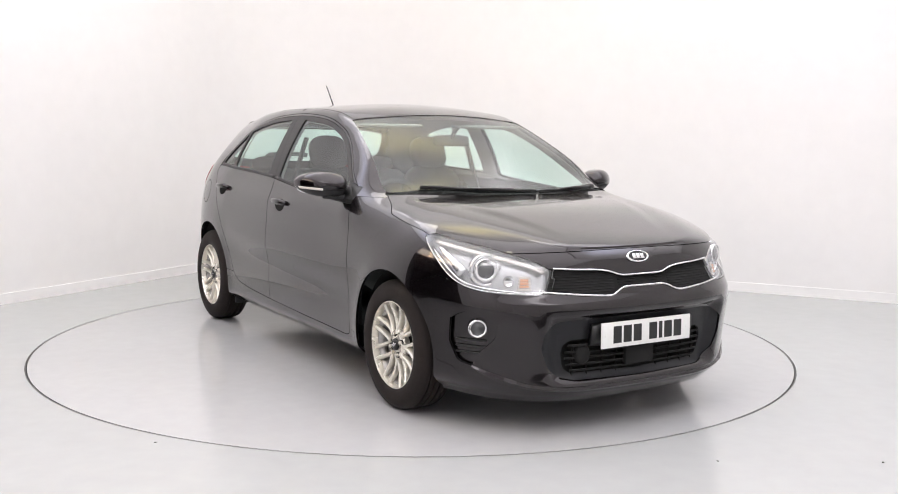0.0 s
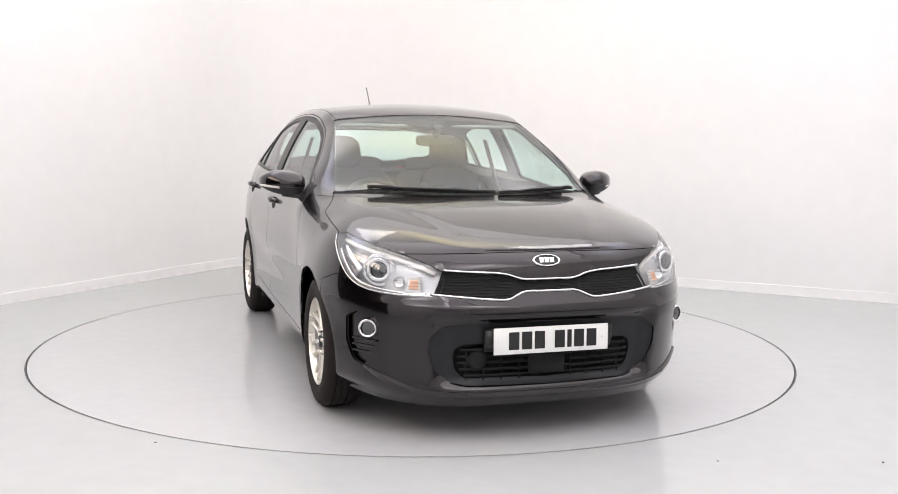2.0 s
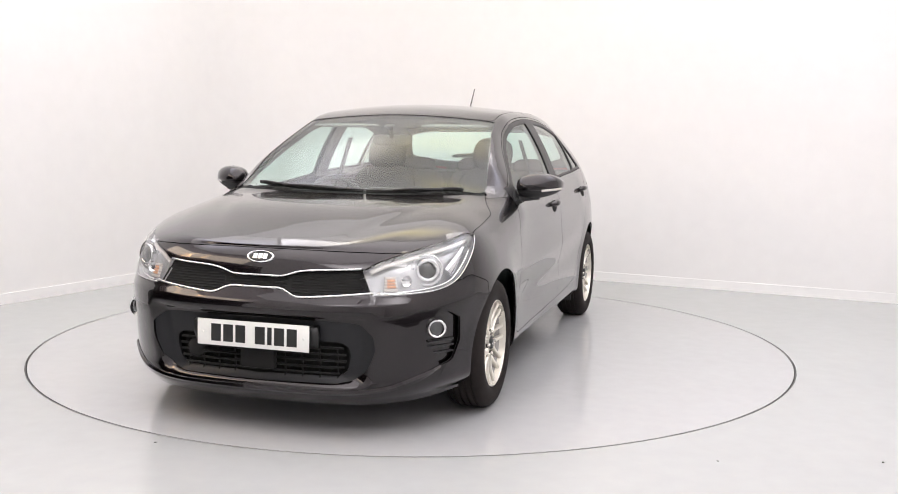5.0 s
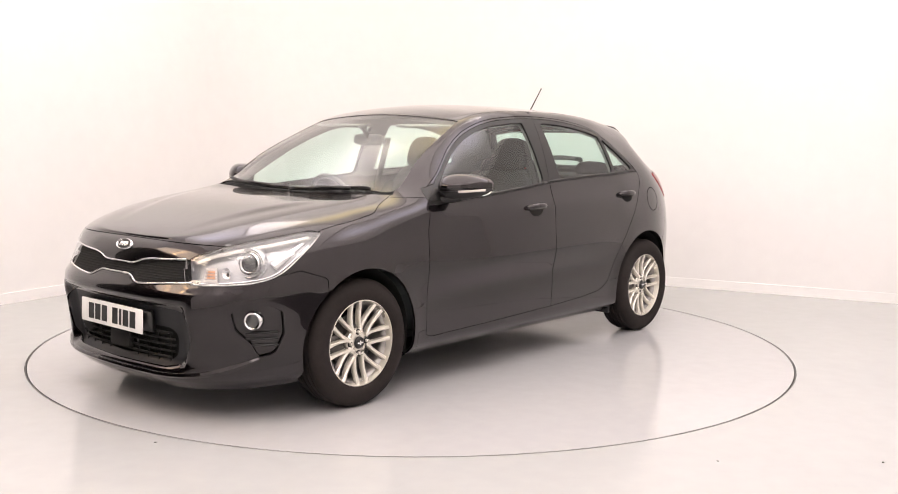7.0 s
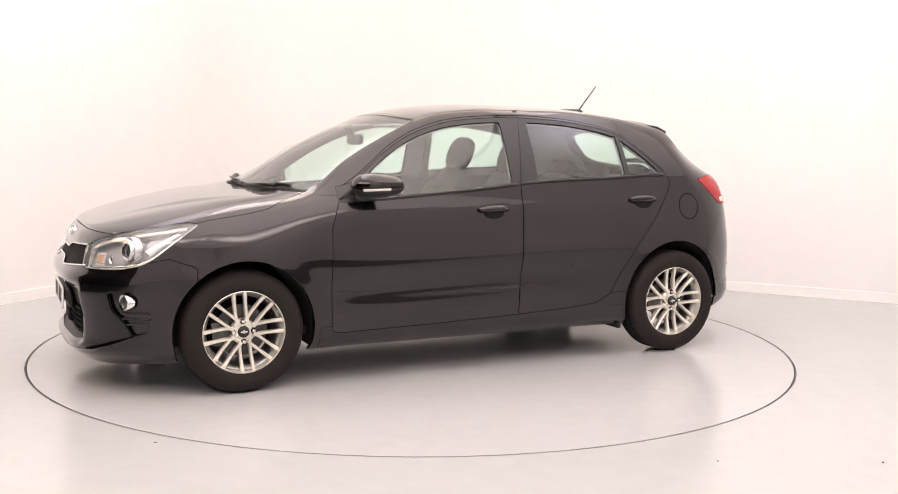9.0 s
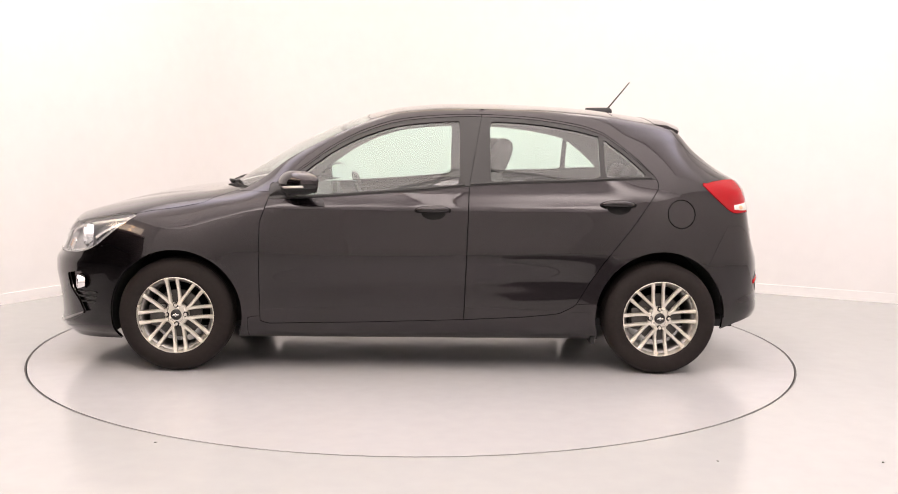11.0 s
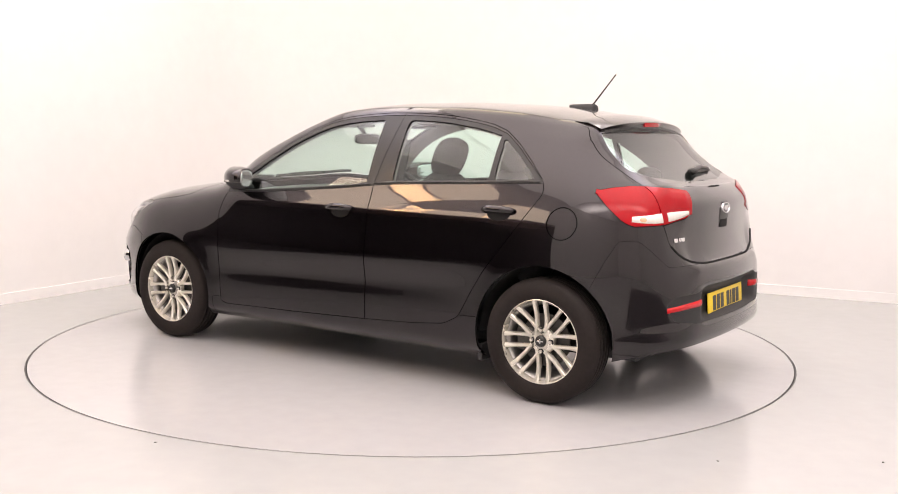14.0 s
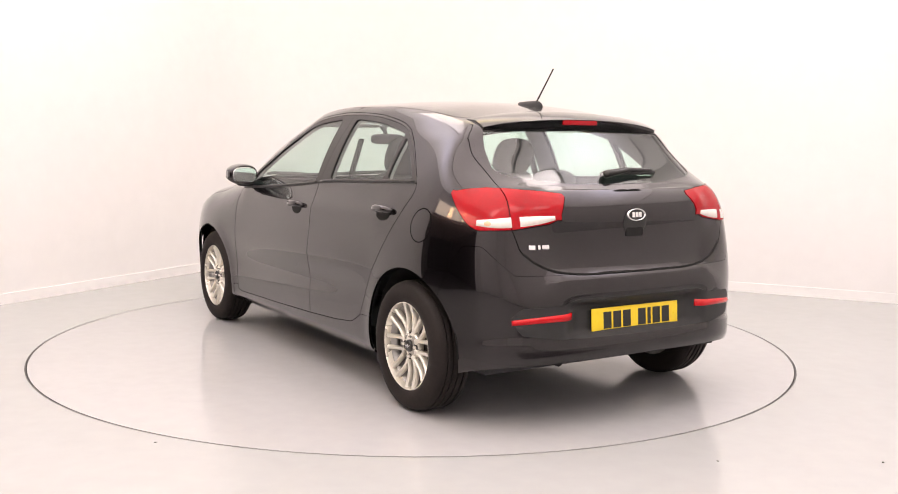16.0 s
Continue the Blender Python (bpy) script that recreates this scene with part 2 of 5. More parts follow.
turntable = empty("turntable", "round motorised turntable flush with the grey floor", "turntable")
bm = bmesh.new()
lathe(bm, [(0.0005, 0.0), (R_TABLE - 0.013, 0.0), (R_TABLE - 0.013, -0.04)], 192, "z")
bmesh.ops.remove_doubles(bm, verts=bm.verts, dist=0.002)
bmesh.ops.recalc_face_normals(bm, faces=bm.faces)
part("deck", bm, DISC, turntable, "pale grey resin deck", smooth=False)

# thin metal edge round the table
bm = bmesh.new()
lathe(bm, [(R_TABLE - 0.001, -0.05), (R_TABLE - 0.001, -0.003), (R_TABLE - 0.010, -0.003), (R_TABLE - 0.010, -0.05)], 256, "z", True)
bmesh.ops.recalc_face_normals(bm, faces=bm.faces)
part("edging_ring", bm, GAP, turntable, "thin dark metal edging ring")



def fleck(x, y, size, turn):
    """A tiny crumb of dirt on the floor."""
    bm = bmesh.new()
    bmesh.ops.create_icosphere(bm, subdivisions=2, radius=size)
    for v in bm.verts:
        v.co.x *= 1.7 + 0.5 * noise.noise(v.co * 300)
        v.co.z = max(0.0, v.co.z * 0.5 + size * 0.3)
    ob = part("floor_debris", bm, GAP)
    ob.matrix_basis = pose(x, y, 0.0, 0, 0, turn)
    return tagged(ob, "tiny dark fleck of dirt on the grey floor", "debris", "floor flecks")


fleck(-1.06, -2.05, 0.004, 20)
fleck(1.86, -2.27, 0.005, 70)
fleck(1.20, -2.26, 0.0035, 130)

# ceiling with a large lit diffuser and smaller panels
bm = bmesh.new()
prism(bm, [Vector(p) for p in ((-14, -14), (14, -14), (14, 14), (-14, 14))], HIGH, HIGH + 0.1)
tagged(part("ceiling", bm, CEIL, smooth=False), "plain white studio ceiling", "ceiling", kind="structure")


def ceiling_light(cx, cy, w, d, turn, mat, label):
    ob = empty("ceiling_light", label, "ceiling light", "studio ceiling lights", pose(cx, cy, HIGH, 0, 0, turn))
    bm = bmesh.new()
    box(bm, -w / 2, w / 2, -d / 2, d / 2, -0.05, -0.04)
    part("diffuser", bm, mat, ob, smooth=False)
    bm = bmesh.new()
    for x0, x1, y0, y1 in ((-w / 2 - 0.04, -w / 2, -d / 2 - 0.04, d / 2 + 0.04), (w / 2, w / 2 + 0.04, -d / 2 - 0.04, d / 2 + 0.04),
                           (-w / 2, w / 2, -d / 2 - 0.04, -d / 2), (-w / 2, w / 2, d / 2, d / 2 + 0.04)):
        box(bm, x0, x1, y0, y1, -0.06, 0.0)
    part("frame", bm, TRIM, ob, smooth=False)
    return ob


ceiling_light(0.3, -2.1, 15.0, 15.0, 60, PANEL, "broad stretched ceiling diffuser over the whole studio")
for cx, cy, w, d, turn, mat, label in ((0.2, 1.3, 3.8, 1.9, 0, WARM, "long warm lit ceiling panel"), (-2.5, 0.2, 2.0, 4.2, -30, COOL, "long cool lit ceiling panel"),
                                       (3.0, -0.3, 2.0, 4.2, 28, COOL, "long cool lit ceiling panel"), (-1.6, -5.4, 4.0, 1.5, 10, STRIP, "long bright ceiling panel"),
                                       (1.9, -5.2, 4.0, 1.5, -15, STRIP, "long bright ceiling panel")):
    ceiling_light(cx, cy, w, d, turn, mat, label).location.z = HIGH - 0.055


def wall_light(along, length, z, high):
    """A shallow warm light box on the wall over the wide doorway."""
    d = (LEFT_END - FRONT_END).normalized()
    p = FRONT_END + (LEFT_END - FRONT_END) * along
    ob = empty("wall_light", "warm lit light box over the wide dark doorway", "wall light", "light boxes over the doorway",
               pose(p.x, p.y, z, 0, 0, math.degrees(math.atan2(d.y, d.x))))
    bm = bmesh.new()
    box(bm, -length / 2, length / 2, -0.075, -0.06, 0.0, high, 0.004)
    part("diffuser", bm, BOXLIT, ob, smooth=False)
    bm = bmesh.new()
    w = length / 2
    for x0, x1, z0, z1 in ((-w - 0.03, -w, -0.03, high + 0.03), (w, w + 0.03, -0.03, high + 0.03), (-w, w, -0.03, 0.0), (-w, w, high, high + 0.03)):
        box(bm, x0, x1, -0.085, -0.003, z0, z1)
    part("frame", bm, TRIM, ob, smooth=False)


for along in (0.42, 0.62, 0.82):
    wall_light(along, 1.15, 2.34, 0.75)
# ---- the car: one smooth skin, then cut into its panels ----
car = empty("car", "black five-door hatchback parked on the round turntable", "car")

OUTLINE = spline([(2.085, -0.02), (2.085, 0.02), (2.08, 0.2), (2.057, 0.40), (1.985, 0.58), (1.88, 0.705), (1.72, 0.808), (1.53, 0.868), (1.29, 0.884),
                  (0.8, 0.862), (0.3, 0.856), (-0.3, 0.858), (-0.9, 0.861), (-1.29, 0.862), (-1.5, 0.842), (-1.68, 0.79),
                  (-1.83, 0.70), (-1.905, 0.57), (-1.94, 0.38), (-1.955, 0.2), (-1.96, 0.02), (-1.96, -0.02)])
OFF_SIDE = pchip([0.17, 0.20, 0.235, 0.28, 0.36, 0.45, 0.56, 0.64, 0.73, 0.83, 0.872, 0.892, 0.96, 1.06],
                 [-0.10, -0.055, -0.026, -0.020, -0.015, -0.012, -0.005, 0.0, -0.004, -0.011, -0.016, -0.024, -0.050, -0.078])
OFF_FRONT = pchip([0.12, 0.15, 0.20, 0.225, 0.26, 0.35, 0.45, 0.50, 0.56, 0.60, 0.66, 0.72, 0.755, 0.785, 0.84],
                  [-0.12, -0.072, -0.026, -0.024, -0.030, -0.022, -0.006, 0.002, -0.004, -0.028, -0.062, -0.082, -0.10, -0.135, -0.24])
OFF_REAR = pchip([0.2, 0.26, 0.33, 0.42, 0.54, 0.61, 0.65, 0.70, 0.80, 0.93, 0.985, 1.02, 1.05],
                 [-0.10, -0.045, -0.008, -0.014, -0.017, -0.020, -0.025, -0.038, -0.064, -0.086, -0.098, -0.125, -0.19])
LEDGE = pchip([0.60, 0.668, 0.692, 0.74, 0.85, 0.93], [0, 0.0, 0.034, 0.036, 0.020, 0.0])
WING_IN = pchip([0.6, 0.68, 0.76, 0.82, 0.88, 0.95], [0.0, 0.003, 0.018, 0.04, 0.075, 0.12])
PLATE_DIP = pchip([0.38, 0.405, 0.43, 0.53, 0.56, 0.575], [0, 0, 0.050, 0.055, 0.015, 0.0])
SHOULDER = pchip([2.0, 1.94, 1.85, 1.7, 1.5, 1.3, 1.1, 0.9, 0.6, 0.3, 0.0, -0.37, -0.88, -1.2, -1.5, -1.7, -2.0],
                 [0.785, 0.785, 0.792, 0.818, 0.856, 0.885, 0.905, 0.918, 0.932, 0.953, 0.977, 1.012, 1.034, 1.048, 1.044, 1.04, 1.035])
BOTTOM = pchip([2.1, 1.7, 1.2, -1.4, -1.62, -1.75, -1.96], [0.135, 0.155, 0.18, 0.18, 0.235, 0.27, 0.31])
CENTRE_Z = pchip([1.97, 1.90, 1.73, 1.52, 1.31, 1.17, 1.12, 0.99, 0.783, 0.577, 0.338, 0.102, -0.167, -0.433, -0.731, -0.994, -1.224, -1.40, -1.46, -1.556, -1.723, -1.79],
                 [0.785, 0.813, 0.861, 0.909, 0.942, 0.960, 0.968, 1.052, 1.182, 1.286, 1.378, 1.431, 1.453, 1.455, 1.446, 1.430, 1.400, 1.363, 1.30, 1.19, 1.072, 1.033])
RAIL_Y = pchip([1.97, 1.9, 1.7, 1.4, 1.1, 0.95, 0.7, 0.5, 0.3, 0.0, -0.4, -0.9, -1.2, -1.45, -1.6, -1.8],
               [0.30, 0.40, 0.52, 0.60, 0.66, 0.70, 0.655, 0.612, 0.578, 0.575, 0.582, 0.575, 0.555, 0.54, 0.55, 0.56])
RAIL_Z = pchip([1.97, 1.9, 1.73, 1.5, 1.3, 1.1, 0.95, 0.7, 0.5, 0.3, 0.1, -0.2, -0.6, -0.95, -1.2, -1.4, -1.5, -1.7, -1.8],
               [0.785, 0.808, 0.858, 0.904, 0.934, 0.952, 0.967, 1.137, 1.246, 1.336, 1.391, 1.411, 1.408, 1.386, 1.352, 1.315, 1.215, 1.07, 1.03])
NS, NV, NU = 230, 40, 34


def skin():
    """The left half of the body skin as a grid of points: round the plan, and from the sill up to the roof's middle."""
    u = np.linspace(0, 1, 1200)
    p = OUTLINE(u)
    keep = p[:, 1] >= 0
    p = p[keep]
    p[0, 1] = p[-1, 1] = 0
    d = np.gradient(p, axis=0)
    n = np.stack([d[:, 1], -d[:, 0]], 1)
    n /= np.linalg.norm(n, axis=1)[:, None]
    n[n[:, 1] < 0, 1] = 0
    n[0], n[-1] = (1, 0), (-1, 0)
    arc = np.concatenate([[0], np.cumsum(np.linalg.norm(np.diff(p, axis=0), axis=1))])
    want = np.linspace(0, arc[-1], NS)
    P = np.stack([np.interp(want, arc, p[:, k]) for k in (0, 1)], 1)
    Nn = np.stack([np.interp(want, arc, n[:, k]) for k in (0, 1)], 1)
    Nn /= np.linalg.norm(Nn, axis=1)[:, None]
    rows = []
    for (x, y), (nx, ny) in zip(P, Nn):
        wf, wr, ws = max(nx, 0) ** 2, max(-nx, 0) ** 2, ny ** 2
        zt = float(SHOULDER(x))
        zb, fold = float(BOTTOM(x)), 0.612 - 0.047 * min(1, max(-1, x))
        z = np.concatenate([np.linspace(zb, fold, 25)[:-1], np.linspace(fold, zt, NV - 24)])
        lean = min(1, max(0, (x - 0.75) / 0.6))
        lean = lean * lean * (3 - 2 * lean)
        off = wf * OFF_FRONT(z) + wr * OFF_REAR(z) + ws * (OFF_SIDE(z) - lean * WING_IN(z))
        hollow = max(0.0, 1 - ((x + 0.02) / 0.92) ** 4) if ny > 0.9 else 0.0
        off = off - 0.0065 * hollow * np.exp(-((z - (0.475 + 0.022 * (0.9 - x))) / 0.062) ** 2)
        for xc, zc in ((1.285, 0.308), (-1.29, 0.310)):
            d = np.hypot(x - xc, z - zc)
            off = off + ws * 0.007 * np.exp(-((d - 0.34) / 0.05) ** 2)
        off = off + 0.0065 * hollow * np.maximum(0, 1 - np.abs(z - fold) / 0.13)
        dip = min(1, max(0, (0.42 - y) / 0.08)) if nx < -0.5 else 0.0
        off = off - dip * PLATE_DIP(z) - min(1, max(0, (wr - 0.55) / 0.35)) * LEDGE(z)
        col = [(x + nx * o, max(y + ny * o, 0.0), h) for o, h in zip(off, z)]
        bx, by, bz = col[-1]
        if by < 1e-4:
            col += [(bx, 0.0, bz)] * (NU - 1)
        else:
            cz = float(CENTRE_Z(bx))
            cy = min(float(RAIL_Y(bx)), by * 0.86)
            rz = float(RAIL_Z(bx))
            rz = min(max(rz, bz), max(cz, bz))
            side, q = Vector((by, bz)), Vector((cy, rz))
            path = []
            for k in range(41):
                t = k / 40
                s = side.lerp(q, t)
                bulge = 0.016 * math.sin(math.pi * t) * min(1, max(0, (rz - bz) * 4))
                path.append(Vector((s.x + bulge, s.y + bulge * 0.4)))
            for k in range(1, 61):
                yy = cy * (1 - k / 60)
                path.append(Vector((yy, cz - (cz - rz) * (yy / cy) ** 2)))
            for _ in range(10 if bx < 1.1 else 5):
                path = [path[0]] + [(a + b * 2 + c) / 4 for a, b, c in zip(path, path[1:], path[2:])] + [path[-1]]
            L = np.concatenate([[0], np.cumsum([(b - a).length for a, b in zip(path, path[1:])])])
            w = np.linspace(0, L[-1], NU)
            ys, zs = np.interp(w, L, [q.x for q in path]), np.interp(w, L, [q.y for q in path])
            col += [(bx, float(yy), float(zz)) for yy, zz in zip(ys[1:], zs[1:])]
        rows.append(col)
    return np.array(rows)


GRID = skin()
# soften the meeting of the skins along the car
for _ in range(2):
    GRID[1:-1, NV:, 2] = (GRID[:-2, NV:, 2] + 2 * GRID[1:-1, NV:, 2] + GRID[2:, NV:, 2]) / 4


def fair(i_mask, j0, j1, passes_s, passes_v):
    """Fairs part of the skin along the car and up its section, by a weight for each column."""
    w = i_mask[1:-1, None, None]
    for _ in range(passes_s):
        g = GRID[:, j0:j1]
        mean = (g[:-2] + 2 * g[1:-1] + g[2:]) / 4
        GRID[1:-1, j0:j1] = g[1:-1] + w * (mean - g[1:-1])
    w = i_mask[:, None, None]
    for _ in range(passes_v):
        g = GRID[:, j0:j1]
        mean = (g[:, :-2] + 2 * g[:, 1:-1] + g[:, 2:]) / 4
        GRID[:, j0 + 1:j1 - 1] = g[:, 1:-1] + w * (mean - g[:, 1:-1])


def ramp(v, a, b):
    t = np.clip((v - a) / (b - a), 0, 1)
    return t * t * (3 - 2 * t)


base_x, base_y = GRID[:, 20, 0].copy(), GRID[:, 20, 1].copy()
wing_mask = ramp(base_x, 1.12, 1.30) * ramp(base_y, 0.25, 0.5)
fair(wing_mask, NV - 14, NV + NU - 1, 14, 10)
pillar_mask = ramp(base_x, 0.70, 0.85) * ramp(base_y, 0.25, 0.5)
fair(pillar_mask, NV - 12, NV + 7, 10, 6)
haunch_mask = ramp(-base_x, 0.95, 1.25) * ramp(base_y, 0.43, 0.60)
fair(haunch_mask, 8, NV + 9, 8, 22)
fair(ramp(-base_x, 1.75, 1.85) * (1 - ramp(base_y, 0.30, 0.50)), NV - 4, NV + 14, 10, 6)
# the bonnet's raised middle, with a soft fold along each side
gx, gy = GRID[:, NV:, 0], GRID[:, NV:, 1]
fold_y = 0.60 - 0.30 * np.clip((gx - 1.1) / 0.8, 0, 1)
GRID[:, NV:, 2] += 0.009 * ramp(fold_y - gy, -0.02, 0.06) * ramp(gx, 1.12, 1.5) * (1 - ramp(gx, 1.4, 1.95))
half = bmesh.new()
vg = [[half.verts.new(c) for c in col] for col in GRID]
for a, b in zip(vg, vg[1:]):
    for j in range(len(a) - 1):
        half.faces.new((a[j], a[j + 1], b[j + 1], b[j]))
bmesh.ops.remove_doubles(half, verts=half.verts, dist=0.0004)
bmesh.ops.recalc_face_normals(half, faces=half.faces)
if sum(f.normal.z for f in half.faces if f.calc_center_median().z > 1.3) < 0:
    bmesh.ops.reverse_faces(half, faces=half.faces)
from mathutils.bvhtree import BVHTree
TREE = BVHTree.FromBMesh(half)


def ease(t):
    t = min(1, max(0, t))
    return t * t * (3 - 2 * t)


# the bumper's middle is set back round the number plate
for v in half.verts:
    if v.co.x > 1.6 and v.co.z < 0.6:
        v.co.x -= 0.042 * ease((0.535 - v.co.z) / 0.030) * ease((v.co.z - 0.222) / 0.03) * (1 - ease((abs(v.co.y) - 0.45 + 0.25 * max(0, 0.36 - v.co.z)) / 0.075))


def on_front(y, z, out=0.0):
    """The point of the nose seen from ahead at (y, z)."""
    hit = TREE.ray_cast(Vector((3, abs(y), z)), Vector((-1, 0, 0)))
    p, n = hit[0], hit[1]
    p = p + n * out
    return Vector((p.x, math.copysign(p.y, y), p.z)), Vector((n.x, math.copysign(n.y, y), n.z))


def on_rear(y, z, out=0.0):
    p, n = TREE.ray_cast(Vector((-3, abs(y), z)), Vector((1, 0, 0)))[:2]
    p = p + n * out
    return Vector((p.x, math.copysign(p.y, y), p.z)), Vector((n.x, math.copysign(n.y, y), n.z))


def on_side(x, z, out=0.0):
    p, n = TREE.ray_cast(Vector((x, 2, z)), Vector((0, -1, 0)))[:2]
    return p + n * out, n


def on_top(x, y, out=0.0):
    p, n = TREE.ray_cast(Vector((x, abs(y) + 1e-5, 3)), Vector((0, 0, -1)))[:2]
    p = p + n * out
    return Vector((p.x, math.copysign(p.y, y), p.z)), Vector((n.x, math.copysign(n.y, y), n.z))


FIXED = set()


def cut(bm, F):
    """Splits faces along the line F = 0; corners that lie close to it are drawn onto it."""
    bm.verts.ensure_lookup_table()
    bm.verts.index_update()
    f = F(np.array([v.co for v in bm.verts]))
    f = np.where(np.abs(f) < 1e-5, 1e-5, f)
    on = set()
    for e in bm.edges:
        a, b = e.verts
        fa, fb = f[a.index], f[b.index]
        if fa * fb < 0:
            t = fa / (fa - fb)
            if t > 0.5:
                a, b, t = b, a, 1 - t
            if t < 0.2 and a not in on and a not in FIXED and (abs(a.co.y) > 1e-6 or abs(b.co.y) < 1e-6):
                a.co = a.co.lerp(b.co, t)
                on.add(a)
    for v in on:
        f[v.index] = 0.0
    for e in list(bm.edges):
        a, b = e.verts
        fa, fb = f[a.index], f[b.index]
        if fa * fb < 0:
            on.add(bmesh.utils.edge_split(e, a, float(fa / (fa - fb)))[1])
    sign = {v: (0 if v in on else f[v.index]) for v in bm.verts}
    work = {q for v in on for q in v.link_faces}
    while work:
        q = work.pop()
        vs = list(q.verts)
        n = len(vs)
        if n < 4 or not (any(sign[v] > 0 for v in vs) and any(sign[v] < 0 for v in vs)):
            continue
        idx = [i for i, v in enumerate(vs) if v in on]
        done = False
        for i in idx:
            for j in idx:
                if done or j <= i + 1 or (i == 0 and j == n - 1):
                    continue
                one, two = [sign[v] for v in vs[i + 1:j]], [sign[v] for v in vs[j + 1:] + vs[:i]]
                if any(x != 0 for x in one) and any(x != 0 for x in two) and (all(x >= 0 for x in one) or all(x <= 0 for x in one)):
                    g, _ = bmesh.utils.face_split(q, vs[i], vs[j])
                    work.update((q, g))
                    done = True
    FIXED.update(on)
    bm.verts.index_update()


def nose_angle(p):
    return np.degrees(np.arctan2(p[:, 1], np.maximum(p[:, 0] - 1.2, 1e-3)))


def tail_angle(p):
    return np.degrees(np.arctan2(p[:, 1], np.maximum(-1.2 - p[:, 0], 1e-3)))


DEG = 0.0135
MAPS = {
    "side": lambda p: (np.stack([p[:, 0], p[:, 2]], 1), 0.46 - p[:, 1]),
    "front": lambda p: (np.stack([p[:, 1], p[:, 2]], 1), 1.55 - p[:, 0]),
    "rear": lambda p: (np.stack([p[:, 1], p[:, 2]], 1), p[:, 0] + 1.25),
    "top": lambda p: (np.stack([p[:, 0], p[:, 1]], 1), 0.77 - p[:, 2]),
    "nose": lambda p: (np.stack([nose_angle(p) * DEG, p[:, 2]], 1), 1.35 - p[:, 0]),
    "tail": lambda p: (np.stack([tail_angle(p) * DEG, p[:, 2]], 1), p[:, 0] + 1.3),
}


def region(kind, poly, r=0.0):
    if kind in ("nose", "tail"):
        poly = [(a * DEG, z) for a, z in poly]

    def F(p):
        q, zone = MAPS[kind](p)
        return np.maximum(sdf(poly, q, r), zone)
    return F


def circle(x, z, r):
    return lambda p: np.maximum(np.hypot(p[:, 0] - x, p[:, 2] - z) - r, 0.5 - p[:, 1])


DLO_TOP = pchip([0.76, 0.70, 0.619, 0.477, 0.289, 0.102, -0.083, -0.252, -0.375, -0.573, -0.756, -0.953, -1.061, -1.185, -1.24],
                [0.97, 1.005, 1.062, 1.167, 1.262, 1.316, 1.336, 1.344, 1.343, 1.334, 1.312, 1.268, 1.20, 1.09, 1.03])


def dlo(x0, x1, low, drop, n=14):
    """A side window from x0 back to x1, between the belt and the frame."""
    xs = np.linspace(x0, x1, n)
    return [(x, float(SHOULDER(x)) + low) for x in xs] + [(x, max(float(DLO_TOP(x)) - drop, float(SHOULDER(x)) + low + 0.002)) for x in xs[::-1]]


ARCH_F, ARCH_R = circle(1.285, 0.308, 0.345), circle(-1.29, 0.312, 0.352)
WIN_F = region("side", dlo(0.69, -0.205, 0.012, 0.0), 0.0)
WIN_R = region("side", dlo(-0.37, -0.955, 0.012, 0.0), 0.0)
WIN_Q = region("side", dlo(-0.985, -1.205, 0.014, 0.004), 0.0)
FRAME = region("side", dlo(0.80, -1.255, -0.003, -0.024, 24), 0.0)
SCREEN_F = region("top", [(0.335, -0.3), (0.325, 0.2), (0.31, 0.40), (0.285, 0.555), (0.5, 0.598), (0.7, 0.640), (0.90, 0.684), (0.94, 0.668), (1.02, 0.45), (1.07, 0.25), (1.085, 0.0), (1.085, -0.3)], 0.0)
COWL_F = region("top", [(0.85, -0.3), (0.85, 0.5), (0.90, 0.675), (0.945, 0.698), (1.0, 0.648), (1.06, 0.52), (1.115, 0.27), (1.13, 0.0), (1.13, -0.3)], 0.0)
BONNET_F = region("top", [(0.85, -0.3), (0.85, 0.5), (0.925, 0.68), (0.985, 0.705), (1.06, 0.73), (1.147, 0.778), (1.345, 0.785), (1.5, 0.785), (1.612, 0.79), (1.72, 0.75), (1.82, 0.69), (1.87, 0.64), (2.2, 0.58), (2.2, -0.3)], 0.0)
NOSE_TOP = lambda p: 0.7815 - 0.02 * p[:, 1] ** 2 - p[:, 2]
LAMP_F = region("nose", [(30.5, 0.705), (32.3, 0.612), (37, 0.611), (43.4, 0.615), (49, 0.621), (54, 0.640), (57.5, 0.668), (62, 0.727), (67.3, 0.796), (70, 0.829), (66.5, 0.838), (62, 0.829), (57, 0.817), (48, 0.794), (41.4, 0.771), (35, 0.741)], 0.0)
GRILLE_F = region("front", [(-0.2, 0.674), (0.115, 0.674), (0.165, 0.690), (0.22, 0.700), (0.445, 0.712), (0.505, 0.625), (0.21, 0.598), (0.175, 0.602), (0.13, 0.626), (-0.2, 0.626)], 0.0)
INTAKE_F = region("front", [(-0.2, 0.412), (0.36, 0.410), (0.405, 0.395), (0.415, 0.35), (0.40, 0.285), (0.37, 0.262), (-0.2, 0.254)], 0.0)
